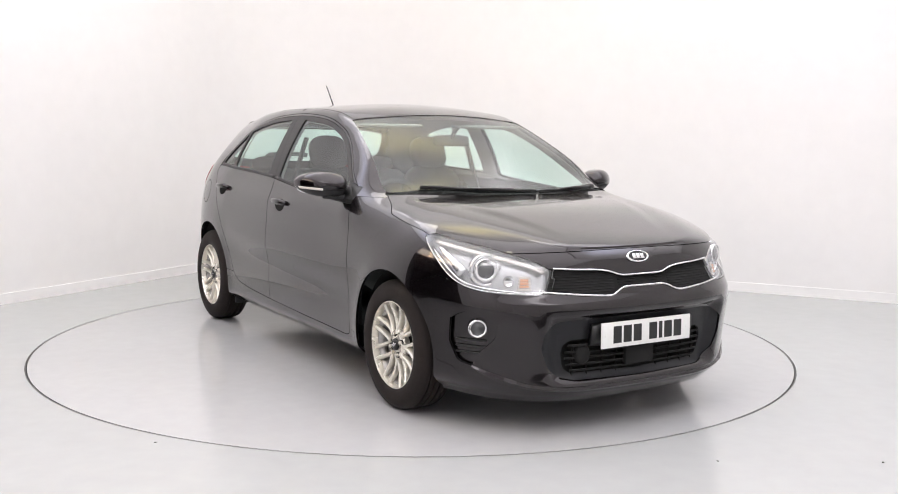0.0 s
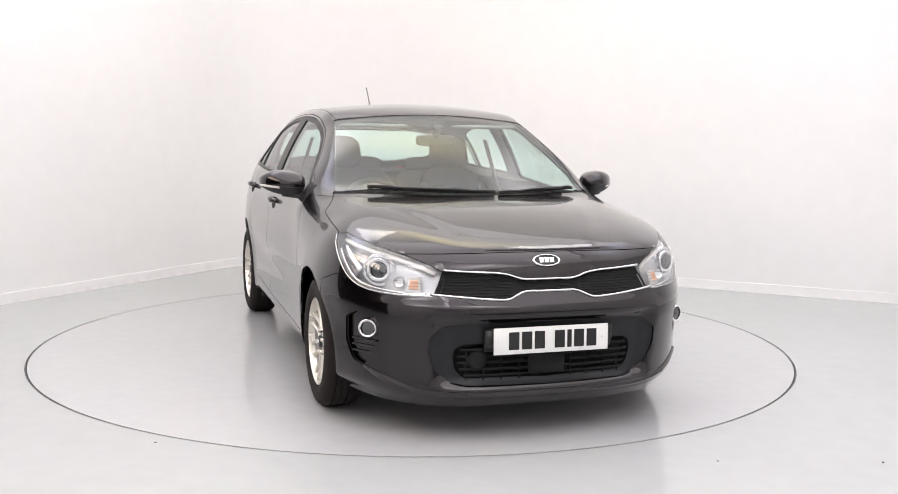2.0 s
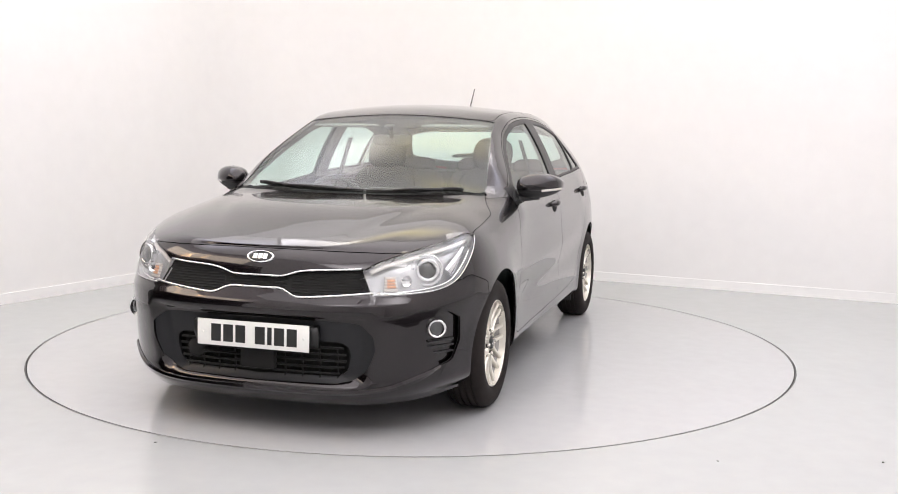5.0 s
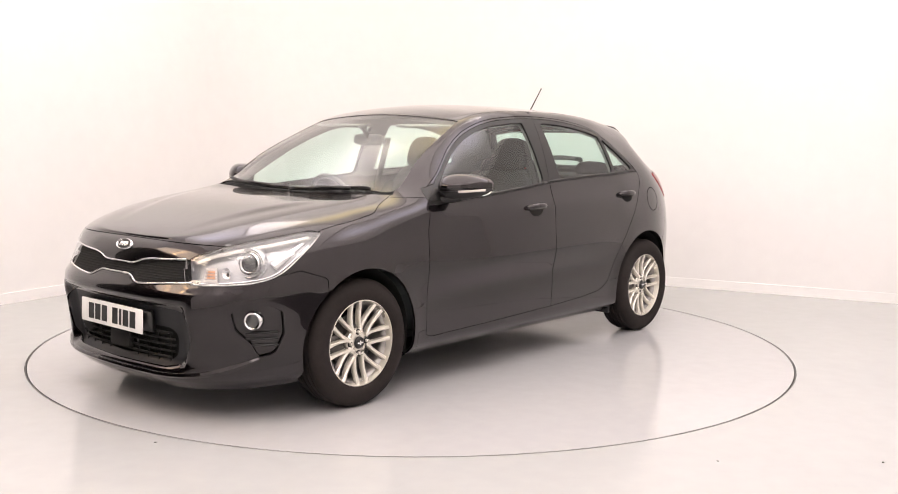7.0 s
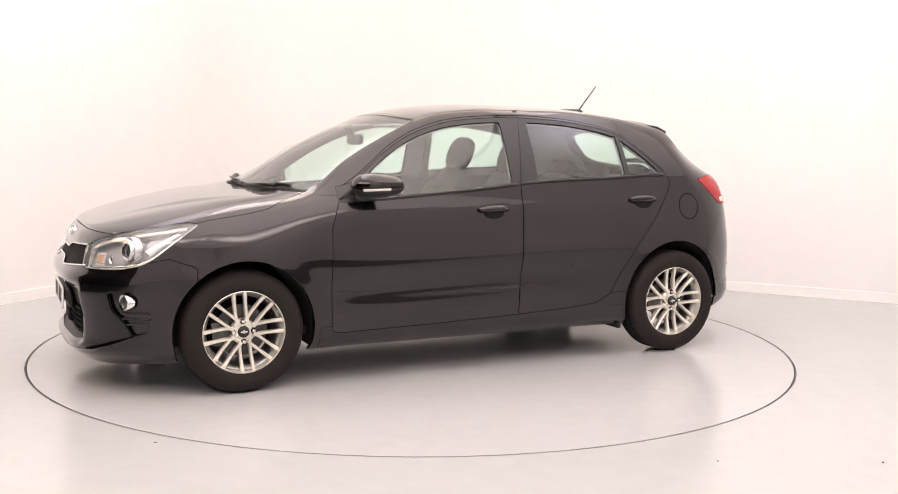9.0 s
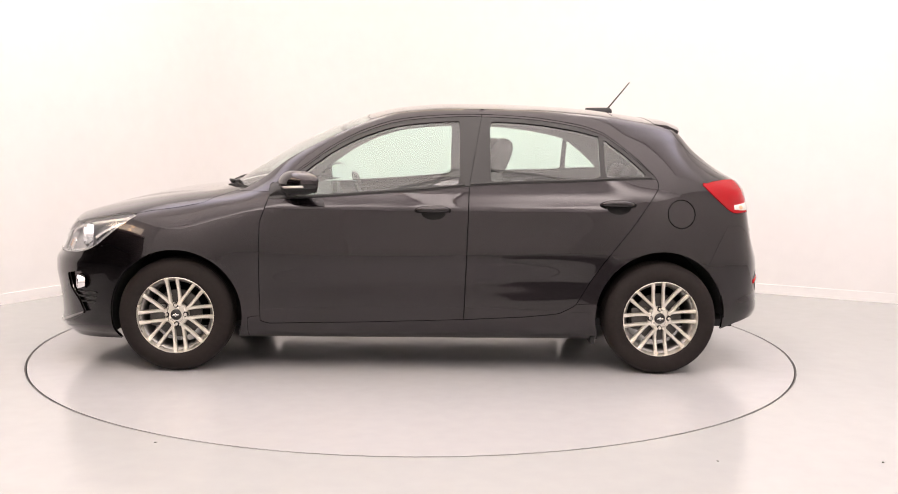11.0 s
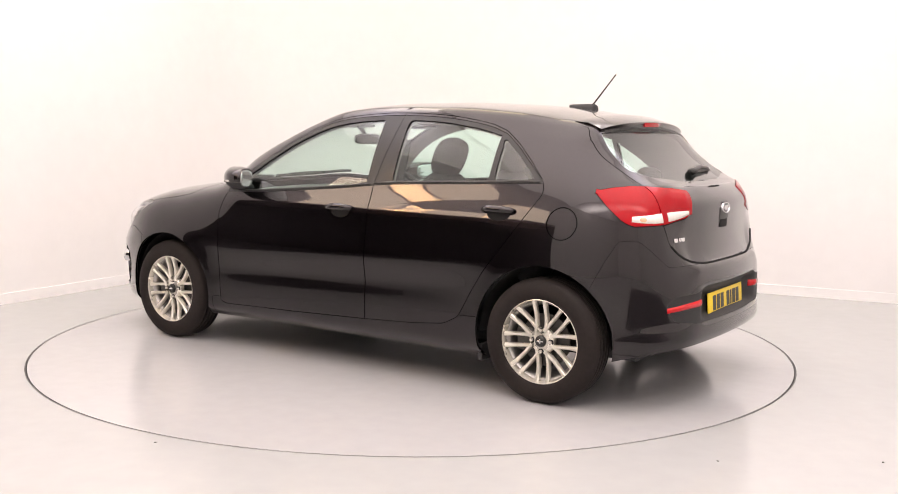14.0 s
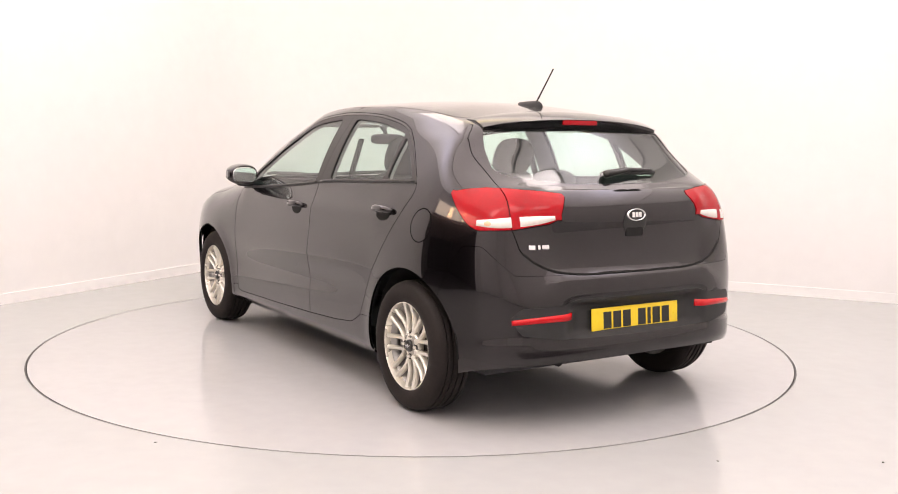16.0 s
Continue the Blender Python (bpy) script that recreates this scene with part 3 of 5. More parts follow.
SURROUND_F = region("front", [(-0.2, 0.498), (0.36, 0.498), (0.45, 0.490), (0.515, 0.445), (0.52, 0.38), (0.485, 0.30), (0.42, 0.250), (0.36, 0.238), (-0.2, 0.232)], 0.0)
FOG_F = region("nose", [(44, 0.50), (53, 0.53), (57, 0.50), (57.5, 0.40), (55, 0.315), (51, 0.30), (49, 0.36), (45, 0.42)], 0.0)
BUMP_F = region("nose", [(-9, -0.1), (-9, 0.80), (41.4, 0.80), (44, 0.70), (54, 0.645), (62, 0.672), (70, 0.63), (70, -0.1)], 0.0)
TAIL_LAMP = region("tail", [(30.4, 1.020), (32.3, 0.918), (35.5, 0.896), (46, 0.872), (56, 0.865), (59, 0.885), (63.5, 0.95), (67.8, 1.022), (62, 1.038), (55.7, 1.046), (49.6, 1.044), (40, 1.034)], 0.0)
TW_IN = region("tail", [(33.6, 0.934), (35.6, 0.906), (44.4, 0.886), (44.4, 0.924)], 0.0)
TW_OUT = region("tail", [(47.4, 0.917), (47.4, 0.885), (54.5, 0.879), (57, 0.891), (56, 0.911)], 0.0)
TAIL_WHITE = lambda p: np.minimum(TW_IN(p), TW_OUT(p))
HATCH = region("rear", [(-0.2, 1.357), (0.3, 1.353), (0.47, 1.345), (0.54, 1.325), (0.60, 1.26), (0.622, 1.18), (0.618, 1.11), (0.626, 1.04), (0.634, 0.88), (0.602, 0.781), (0.538, 0.728), (0.42, 0.686), (0.2, 0.674), (-0.2, 0.674)], 0.0)
REAR_GLASS = region("rear", [(-0.2, 1.305), (0.42, 1.295), (0.535, 1.285), (0.56, 1.22), (0.585, 1.125), (0.57, 1.103), (0.50, 1.084), (0.26, 1.06), (-0.2, 1.054)], 0.0)
BUMP_R = region("tail", [(-9, 0.0), (-9, 0.672), (45, 0.68), (54, 0.80), (60, 0.80), (64, 0.70), (68, 0.58), (72, 0.40), (72, 0.0)], 0.0)
INSERT_R = region("rear", [(-0.2, 0.575), (0.36, 0.575), (0.44, 0.55), (0.62, 0.545), (0.66, 0.50), (0.62, 0.43), (0.45, 0.405), (-0.2, 0.40)], 0.0)
DOOR_ALL = [(0.80, 0.93), (0.845, 0.80), (0.85, 0.50), (0.845, 0.275), (0.80, 0.262), (0.3, 0.272), (-0.235, 0.290), (-0.55, 0.306), (-0.74, 0.325), (-0.83, 0.37),
            (-0.905, 0.50), (-0.975, 0.605), (-1.12, 0.79), (-1.20, 0.90), (-1.262, 0.99), (-1.268, 1.03)]
door_top = [(x, float(DLO_TOP(x)) + 0.038) for x in np.linspace(-1.245, 0.76, 24)]
DOORS = region("side", DOOR_ALL + door_top, 0.0)
SPLIT = lambda p: p[:, 0] + 0.243 + (p[:, 2] - 0.6) * 0.03 + np.maximum(p[:, 2] - 1.0, 0) * 0.16
FUEL = circle(-1.385, 0.866, 0.076)
SILL = lambda p: np.maximum(np.maximum(p[:, 2] - 0.305 - 0.045 * (0.8 - p[:, 0]), np.abs(p[:, 0] + 0.02) - 0.93), 0.5 - p[:, 1])
WING = lambda p: np.maximum(p[:, 2] - 0.958, 0.6 - p[:, 0])
ROOF = region("top", [(0.30, -0.3), (0.30, 0.42), (0.275, 0.55), (0.1, 0.555), (-0.4, 0.562), (-0.95, 0.555), (-1.2, 0.54), (-1.30, 0.50), (-1.33, 0.3), (-1.33, -0.3)], 0.0)

CUTS = [ARCH_F, ARCH_R, FRAME, WIN_F, WIN_R, WIN_Q, SCREEN_F, COWL_F, BONNET_F, NOSE_TOP, LAMP_F, GRILLE_F, INTAKE_F, SURROUND_F, FOG_F, BUMP_F,
        TAIL_LAMP, TAIL_WHITE, HATCH, REAR_GLASS, BUMP_R, INSERT_R, DOORS, SPLIT, FUEL, SILL, WING, ROOF]
for F in CUTS:
    cut(half, F)
centres = np.array([f.calc_center_median() for f in half.faces])
IN = {id(F): F(centres) < 0 for F in CUTS}


def inside(F):
    return IN[id(F)]


# each face goes to the first panel that claims it
CLAIMS = [
    ("gone", inside(ARCH_F) | inside(ARCH_R)),
    ("front_window", inside(WIN_F)), ("rear_window", inside(WIN_R)), ("quarter_window", inside(WIN_Q)),
    ("front_frame", inside(FRAME) & ~inside(SPLIT)), ("rear_frame", inside(FRAME)),
    ("windscreen", inside(SCREEN_F) & (centres[:, 2] > 0.93)), ("cowl", inside(COWL_F) & ~inside(SCREEN_F)),
    ("headlamp", inside(LAMP_F)), ("grille", inside(GRILLE_F)), ("intake", inside(INTAKE_F)), ("surround", inside(SURROUND_F)), ("fog", inside(FOG_F)),
    ("bonnet", inside(BONNET_F) & inside(NOSE_TOP)),
    ("front_bumper", inside(BUMP_F)),
    ("tail_white_hatch", inside(TAIL_WHITE) & inside(HATCH)), ("tail_white", inside(TAIL_WHITE)),
    ("tail_lamp_hatch", inside(TAIL_LAMP) & inside(HATCH)), ("tail_lamp", inside(TAIL_LAMP)),
    ("rear_glass", inside(REAR_GLASS)), ("hatch", inside(HATCH)),
    ("rear_insert", inside(INSERT_R)), ("rear_bumper", inside(BUMP_R) & ~inside(ARCH_R)),
    ("front_door", inside(DOORS) & ~inside(SPLIT)), ("rear_door", inside(DOORS)),
    ("fuel_flap", inside(FUEL)), ("sill", inside(SILL)), ("roof", inside(ROOF)),
    ("front_wing", inside(WING)),
    ("rear_quarter", np.ones(len(centres), bool)),
]
owner = np.full(len(centres), "", dtype=object)
for name, mask in CLAIMS:
    owner[(owner == "") & mask] = name
half.faces.ensure_lookup_table()
half.normal_update()


def piece(names, both=False, push=0.0, gap=0.0025, lip=0.010, zlow=-9, zhigh=9):
    """The named faces as a mesh of its own (left side, or both sides joined), with thin edges turned in."""
    names = (names,) if isinstance(names, str) else names
    bm, made = bmesh.new(), {}
    for f, o in zip(half.faces, owner):
        if o in names and zlow < f.calc_center_median().z < zhigh:
            vs = []
            for v in f.verts:
                if v not in made:
                    made[v] = bm.verts.new(v.co + v.normal * push)
                vs.append(made[v])
            bm.faces.new(vs)
    if both:
        g = bmesh.ops.duplicate(bm, geom=bm.verts[:] + bm.edges[:] + bm.faces[:])["geom"]
        for e in g:
            if isinstance(e, bmesh.types.BMVert):
                e.co.y = -e.co.y
        bmesh.ops.reverse_faces(bm, faces=[e for e in g if isinstance(e, bmesh.types.BMFace)])
        bmesh.ops.remove_doubles(bm, verts=[v for v in bm.verts if abs(v.co.y) < 1e-3], dist=1e-3)
    bm.normal_update()
    move, normal = {}, {v: v.normal.copy() for v in bm.verts}
    edges = [e for e in bm.edges if len(e.link_faces) == 1]
    for e in edges:
        f = e.link_faces[0]
        d = e.verts[1].co - e.verts[0].co
        p = f.normal.cross(d)
        if p.length < 1e-12:
            continue
        p.normalize()
        if p.dot(f.calc_center_median() - e.verts[0].co) < 0:
            p.negate()
        for v in e.verts:
            move[v] = move.get(v, Vector()) + p
    for v, d in move.items():
        if d.length > 1e-6:
            v.co += d.normalized() * gap
    if lip:
        deep = {v: bm.verts.new(v.co - normal[v] * lip) for v in move}
        for e in edges:
            l = e.link_loops[0]
            a, b = l.vert, l.link_loop_next.vert
            if a in deep and b in deep:
                bm.faces.new((b, a, deep[a], deep[b]))
            e.smooth = False
    return bm


def flip(ob, name=None):
    """The same part on the right-hand side."""
    me = ob.data.copy()
    me.transform(Matrix.Diagonal((1, -1, 1, 1)))
    me.flip_normals()
    o = new(name or ob.name.split(".")[0], me)
    o.parent = ob.parent
    for k in ("label",):
        if k in ob:
            o[k] = ob[k]
    return o


def pair(name, bm, mat, label="", parent=None, **k):
    ob = part(name, bm, mat, parent or car, label, **k)
    return ob, flip(ob)


for nm, both, mat, label in (("bonnet", True, PAINT, ""), ("roof", True, PAINT, ""), ("front_bumper", True, PAINT, ""), ("rear_bumper", True, PAINT, "")):
    part(nm, piece(nm, both, gap=0.0003 if nm == "rear_bumper" else 0.0022), mat, car, label)
hatch = part("tailgate", piece("hatch", True), PAINT, car)
for nm in ("front_wing", "rear_quarter", "sill"):
    pair(nm, piece(nm, gap=0.0012), PAINT)
doors = {}
for nm in ("front_door", "rear_door"):
    doors[nm] = pair(nm, piece(nm), PAINT)
pair("fuel_flap", piece("fuel_flap", gap=0.0038), PAINT)
for nm, par in (("front_frame", "front_door"), ("rear_frame", "rear_door")):
    for i, side in enumerate((1, -1)):
        ob = part("window_frame", piece(nm, gap=0.001), BLACK, doors[par][i], "satin black window frame")
        if side < 0:
            ob.data.transform(Matrix.Diagonal((1, -1, 1, 1)))
            ob.data.flip_normals()
for nm, par in (("front_window", "front_door"), ("rear_window", "rear_door"), ("quarter_window", "rear_door")):
    for i, side in enumerate((1, -1)):
        ob = part("window_pane", piece(nm, push=-0.006, gap=-0.004, lip=0.0), WINDOW, doors[par][i], "green-tinted window glass")
        if side < 0:
            ob.data.transform(Matrix.Diagonal((1, -1, 1, 1)))
            ob.data.flip_normals()
part("windscreen", piece("windscreen", True, push=-0.003, gap=-0.004, lip=0.0), SCREEN, car, "lightly tinted windscreen")
part("rear_window_glass", piece("rear_glass", True, push=-0.003, gap=-0.004, lip=0.0), WINDOW, hatch, "tinted rear window")
part("cowl_panel", piece("cowl", True, push=-0.012), MATT, car, "black plastic scuttle panel")
part("grille_panel", piece("grille", True, push=-0.014, gap=-0.004), DARK, car, "black mesh grille")
part("lower_intake", piece("intake", True, push=-0.05, gap=-0.02, lip=0.0), DARK, car, "black lower air intake")
part("intake_surround", piece("surround", True, push=-0.010, gap=-0.003, lip=0.012), SOFT, car, "satin dark grey intake surround")
part("rear_insert", piece("rear_insert", True, gap=0.0005), MATT, car, "dark grey bumper insert")
pair("fog_lamp_recess", piece("fog", push=-0.022, gap=-0.012, lip=0.0), PAINT, "dark fog lamp recess")
# dark structure just under the panels
bm = piece(("front_door", "rear_door", "front_wing", "rear_quarter", "sill", "roof", "fuel_flap", "hatch", "rear_bumper", "front_bumper", "bonnet", "front_frame", "rear_frame", "cowl", "tail_lamp", "tail_lamp_hatch", "rear_insert", "grille"), True, push=-0.012, gap=0.0, lip=0.0)
part("body_shell", bm, DARK, car, "dark inner body shell")
RED = material("red_lamp_plastic", (0.37, 0.0025, 0.007), 0.12, vary=0.2, scale=160, coat=0.35, spec=0.12)
REDDEEP = material("deep_red_reflector", (0.55, 0.006, 0.010), 0.2, vary=0.2, scale=400, coat=0.3, spec=0.25)
LAMPWHITE = material("frosted_lamp_plastic", (0.72, 0.68, 0.64), 0.2, vary=0.12, scale=70, coat=1.0)
AMBER = material("amber_bulb_plastic", (0.78, 0.42, 0.25), 0.25, vary=0.15, scale=60, coat=0.6)
REFLECT = material("aluminised_reflector", (0.78, 0.78, 0.79), 0.2, 0.9, rough_vary=0.08, scale=60)
GREYLAMP = material("grey_lamp_bezel", (0.62, 0.62, 0.63), 0.25, 0.4, vary=0.06, scale=90)
PLATEW = material("white_reflective_plate", (0.82, 0.82, 0.80), 0.35, vary=0.04, scale=60)
PLATEY = material("yellow_reflective_plate", (0.88, 0.63, 0.02), 0.35, vary=0.05, scale=60)
INK = material("black_plate_ink", (0.012, 0.012, 0.012), 0.45, vary=0.1, scale=100)
BRAKE = material("brake_dust_steel", (0.10, 0.095, 0.09), 0.5, 0.7, vary=0.25, scale=70, rough_vary=0.1)
LENS = material("projector_lens", (0.05, 0.052, 0.055), 0.05, 0.2, coat=1.0, rough_vary=0.02)
MIRROR = material("mirror_glass", (0.85, 0.88, 0.88), 0.02, 1.0)


# ---- wheels ----
def wheel(x, side, turn):
    m = pose(x, side * 0.762, 0.302, 0, 0, 0 if side > 0 else 180) @ pose(0, 0, 0, 0, turn, 0)
    bm = bmesh.new()
    lathe(bm, [(0.1995, 0.086), (0.2045, 0.084), (0.2055, 0.074), (0.200, 0.066), (0.194, 0.045), (0.190, 0.045), (0.1965, 0.068), (0.1975, 0.080)], 72, "y", True)
    bmesh.ops.recalc_face_normals(bm, faces=bm.faces)
    w = part("wheel", bm, ALLOY, car, "silver multi-spoke alloy wheel", angle=35)
    w.matrix_basis = m
    bm = bmesh.new()
    lathe(bm, [(0.190, 0.056), (0.181, 0.03), (0.175, -0.07), (0.199, -0.085), (0.189, -0.085), (0.168, -0.07), (0.172, 0.02), (0.182, 0.05)], 60, "y", True)
    bmesh.ops.recalc_face_normals(bm, faces=bm.faces)
    part("rim_barrel", bm, STEEL, w, "dull grey inner rim barrel", angle=35)
    # tyre with tread grooves
    bm = bmesh.new()
    prof = [(0.198, 0.078), (0.206, 0.088), (0.225, 0.095), (0.245, 0.0965), (0.262, 0.0945), (0.278, 0.089), (0.288, 0.082), (0.2955, 0.072), (0.2995, 0.060)]
    for g in (0.045, 0.015, -0.015, -0.045):
        prof += [(0.302, g + 0.006), (0.301, g + 0.0035), (0.294, g + 0.003), (0.294, g - 0.003), (0.301, g - 0.0035), (0.302, g - 0.006)]
    prof += [(0.2955, -0.072), (0.27, -0.093), (0.23, -0.096), (0.196, -0.082)]
    lathe(bm, prof, 96, "y")
    bmesh.ops.recalc_face_normals(bm, faces=bm.faces)
    part("tyre", bm, RUBBER, w, "worn black rubber tyre", angle=40)
    # eight pairs of spokes
    bm = bmesh.new()
    n = 7
    rows = []
    for k in range(n):
        t = k / (n - 1)
        r = 0.046 + t * 0.153
        y = 0.066 - 0.012 * math.sin(math.pi * min(1, t * 1.1)) + 0.008 * t
        wd = 0.0092 - 0.0012 * math.sin(math.pi * t) + 0.0016 * t ** 3
        dp = 0.030 - 0.008 * t
        rows.append([bm.verts.new((q, y - e, r)) for q, e in ((-wd, dp), (-wd, 0.005), (-wd * 0.55, 0.0), (wd * 0.55, 0.0), (wd, 0.005), (wd, dp))])
    for a, b in zip(rows, rows[1:]):
        for j in range(6):
            bm.faces.new((a[j], a[(j + 1) % 6], b[(j + 1) % 6], b[j]))
    bmesh.ops.recalc_face_normals(bm, faces=bm.faces)
    first = None
    for i in range(8):
        for off, tilt in ((-0.0245, -1.0), (0.0245, 1.0)):
            mm = pose(0, 0, 0, 0, 45 * i + 2, 0) @ pose(off, 0, 0, 0, tilt, 0)
            if first is None:
                first = part("spoke", bm, ALLOY, w, angle=40)
                ob = first
            else:
                ob = new("spoke", first.data)
                ob.parent = w
            ob.matrix_basis = mm
    bm = bmesh.new()
    lathe(bm, [(0.0, 0.060), (0.036, 0.060), (0.058, 0.055), (0.063, 0.048), (0.063, 0.025), (0.0, 0.025)], 40, "y")
    bmesh.ops.remove_doubles(bm, verts=bm.verts, dist=1e-4)
    bmesh.ops.recalc_face_normals(bm, faces=bm.faces)
    part("hub", bm, ALLOY, w, angle=35)
    bm = bmesh.new()
    lathe(bm, [(0.0, 0.075), (0.02, 0.0745), (0.027, 0.072), (0.029, 0.064)], 32, "y")
    bmesh.ops.remove_doubles(bm, verts=bm.verts, dist=1e-4)
    bmesh.ops.recalc_face_normals(bm, faces=bm.faces)
    part("centre_cap", bm, BLACK, w, "glossy black centre cap")
    bm = bmesh.new()
    box(bm, -0.017, 0.017, 0.0745, 0.0762, -0.0035, 0.0035, 0.0006)
    box(bm, -0.003, 0.003, 0.0745, 0.0762, -0.010, 0.010, 0.0006)
    part("cap_emblem", bm, SATIN, w, "plain silver emblem")
    bolt = None
    for i in range(4):
        a = math.pi / 2 * i + 0.04
        if bolt is None:
            bm = bmesh.new()
            lathe(bm, [(0.0, 0.074), (0.007, 0.074), (0.009, 0.071), (0.009, 0.060)], 12, "y")
            bmesh.ops.remove_doubles(bm, verts=bm.verts, dist=1e-4)
            bmesh.ops.recalc_face_normals(bm, faces=bm.faces)
            ob = bolt = part("wheel_bolt", bm, ALLOY, w, "bright steel wheel bolt", angle=35)
        else:
            ob = new("wheel_bolt", bolt.data)
            ob.parent = w
            tagged(ob, "bright steel wheel bolt")
        ob.matrix_basis = pose(0.0505 * math.cos(a), 0, 0.0505 * math.sin(a))
        # shade of the recess round the bolt, as a black disc on the hub
        bm = bmesh.new()
        lathe(bm, [(0.0, 0.062), (0.0135, 0.0625), (0.0145, 0.058)], 20, "y")
        bmesh.ops.remove_doubles(bm, verts=bm.verts, dist=1e-4)
        bmesh.ops.recalc_face_normals(bm, faces=bm.faces)
        part("bolt_pocket", bm, DARK, w, "dark bolt pocket").matrix_basis = ob.matrix_basis.copy()
    bm = bmesh.new()
    lathe(bm, [(0.0, 0.012), (0.128, 0.012), (0.128, 0.0), (0.0, 0.0)], 48, "y")
    bmesh.ops.remove_doubles(bm, verts=bm.verts, dist=1e-4)
    box(bm, 0.055, 0.15, -0.03, 0.035, -0.06, 0.06, 0.015)
    bmesh.ops.recalc_face_normals(bm, faces=bm.faces)
    part("brake_disc", bm, BRAKE, w, "dull steel brake disc", angle=35)
    return w


for x, side, turn in ((1.29, 1, 4), (1.29, -1, 20), (-1.29, 1, 2), (-1.29, -1, 31)):
    wheel(x, side, turn)

# ---- underside and wheel housings ----
bm = bmesh.new()
box(bm, -0.92, 0.92, -0.76, 0.76, 0.175, 0.20, 0.01)
box(bm, -1.62, -0.90, -0.42, 0.42, 0.21, 0.26, 0.02)
box(bm, 0.90, 1.95, -0.45, 0.45, 0.17, 0.2, 0.01)
box(bm, 1.66, 1.88, -0.55, 0.55, 0.175, 0.2, 0.01)
box(bm, -1.80, -1.60, -0.58, 0.58, 0.30, 0.33, 0.01)
tube(bm, [(-0.6, 0.1, 0.17), (-1.2, 0.12, 0.2), (-1.5, 0.3, 0.26), (-1.80, 0.36, 0.275)], 0.020, 12)
box(bm, -1.34, -1.24, -0.62, 0.62, 0.26, 0.33, 0.02)
box(bm, 1.24, 1.34, -0.62, 0.62, 0.20, 0.28, 0.02)
box(bm, -1.80, -1.45, -0.25, 0.35, 0.27, 0.34, 0.03)
part("underbody", bm, DARK, car, "dark underbody with exhaust pipe", angle=40)
for cx, cz, r in ((1.285, 0.308, 0.350), (-1.29, 0.312, 0.357)):
    bm = bmesh.new()
    n, rings = 28, []
    for yy in (0.80, 0.46):
        rings.append([bm.verts.new((cx + r * math.cos(a), yy, cz + r * math.sin(a))) for a in np.linspace(-0.30 if cx > 0 else -0.02, math.pi + (0.30 if cx > 0 else 0.02), n)])
    for i in range(n - 1):
        bm.faces.new((rings[0][i], rings[1][i], rings[1][i + 1], rings[0][i + 1]))
    bm.faces.new(rings[1])
    pair("wheel_housing", bm, DARK, "dark wheel arch liner")
for x, z0, z1 in ((-0.935, 0.125, 0.24),):
    bm = bmesh.new()
    box(bm, x - 0.012, x + 0.012, 0.62, 0.80, z0 + 0.03, z1, 0.004)
    pair("mud_flap", bm, MATT, "small black plastic mud flap", angle=35)

# ---- front lamps ----
hs = [part("headlamp", piece("headlamp", push=-0.055, gap=-0.02, lip=-0.05), GREYLAMP, car, "clear swept-back headlamp with projector lens")]
hs.append(flip(hs[0]))


def nose_point(deg, z, out=0.0):
    """The skin at a bearing round the nose."""
    d = Vector((math.cos(radians(deg)), math.sin(radians(deg)), 0))
    p, n = TREE.ray_cast(Vector((1.2, 0, z)) + d * 2, -d)[:2]
    return p + n * out, n


def facing(p, n, up=Vector((0, 0, 1))):
    """A pose at p whose y axis points along n."""
    n = n.normalized()
    xx = n.cross(up).normalized()
    zz = xx.cross(n)
    return Matrix(((xx.x, n.x, zz.x, p.x), (xx.y, n.y, zz.y, p.y), (xx.z, n.z, zz.z, p.z), (0, 0, 0, 1)))


def both(name, make, mat, parents, label="", **k):
    """The same sub-part on the left and on the right parent."""
    out = []
    for i, par in enumerate(parents):
        ob = part(name, make(), mat, par, label, **k)
        if i:
            ob.data.transform(Matrix.Diagonal((1, -1, 1, 1)))
            ob.data.flip_normals()
        out.append(ob)
    return out


def on_nose(bm, deg, z, out, heading=None):
    p, n = nose_point(deg, z, out)
    n = Vector((n.x * 1.6, n.y * 0.55, n.z * 0.2)) if heading is None else heading
    m = facing(p, n)
    for v in bm.verts:
        v.co = m @ v.co
    return bm


def ring(r0, r1, y0, y1, n=40):
    bm = bmesh.new()
    lathe(bm, [(r0, y0), (r0, y1 - 0.002), (r0 + 0.003, y1), (r1 - 0.003, y1), (r1, y1 - 0.004), (r1, y0)], n, "y")
    bmesh.ops.recalc_face_normals(bm, faces=bm.faces)
    return bm


def dome(r, h, n=32, y=0.0):
    bm = bmesh.new()
    lathe(bm, [(r * math.sin(a), y + h * math.cos(a)) for a in np.linspace(0, math.pi / 2, 9)], n, "y")
    bmesh.ops.remove_doubles(bm, verts=bm.verts, dist=1e-5)
    bmesh.ops.recalc_face_normals(bm, faces=bm.faces)
    return bm


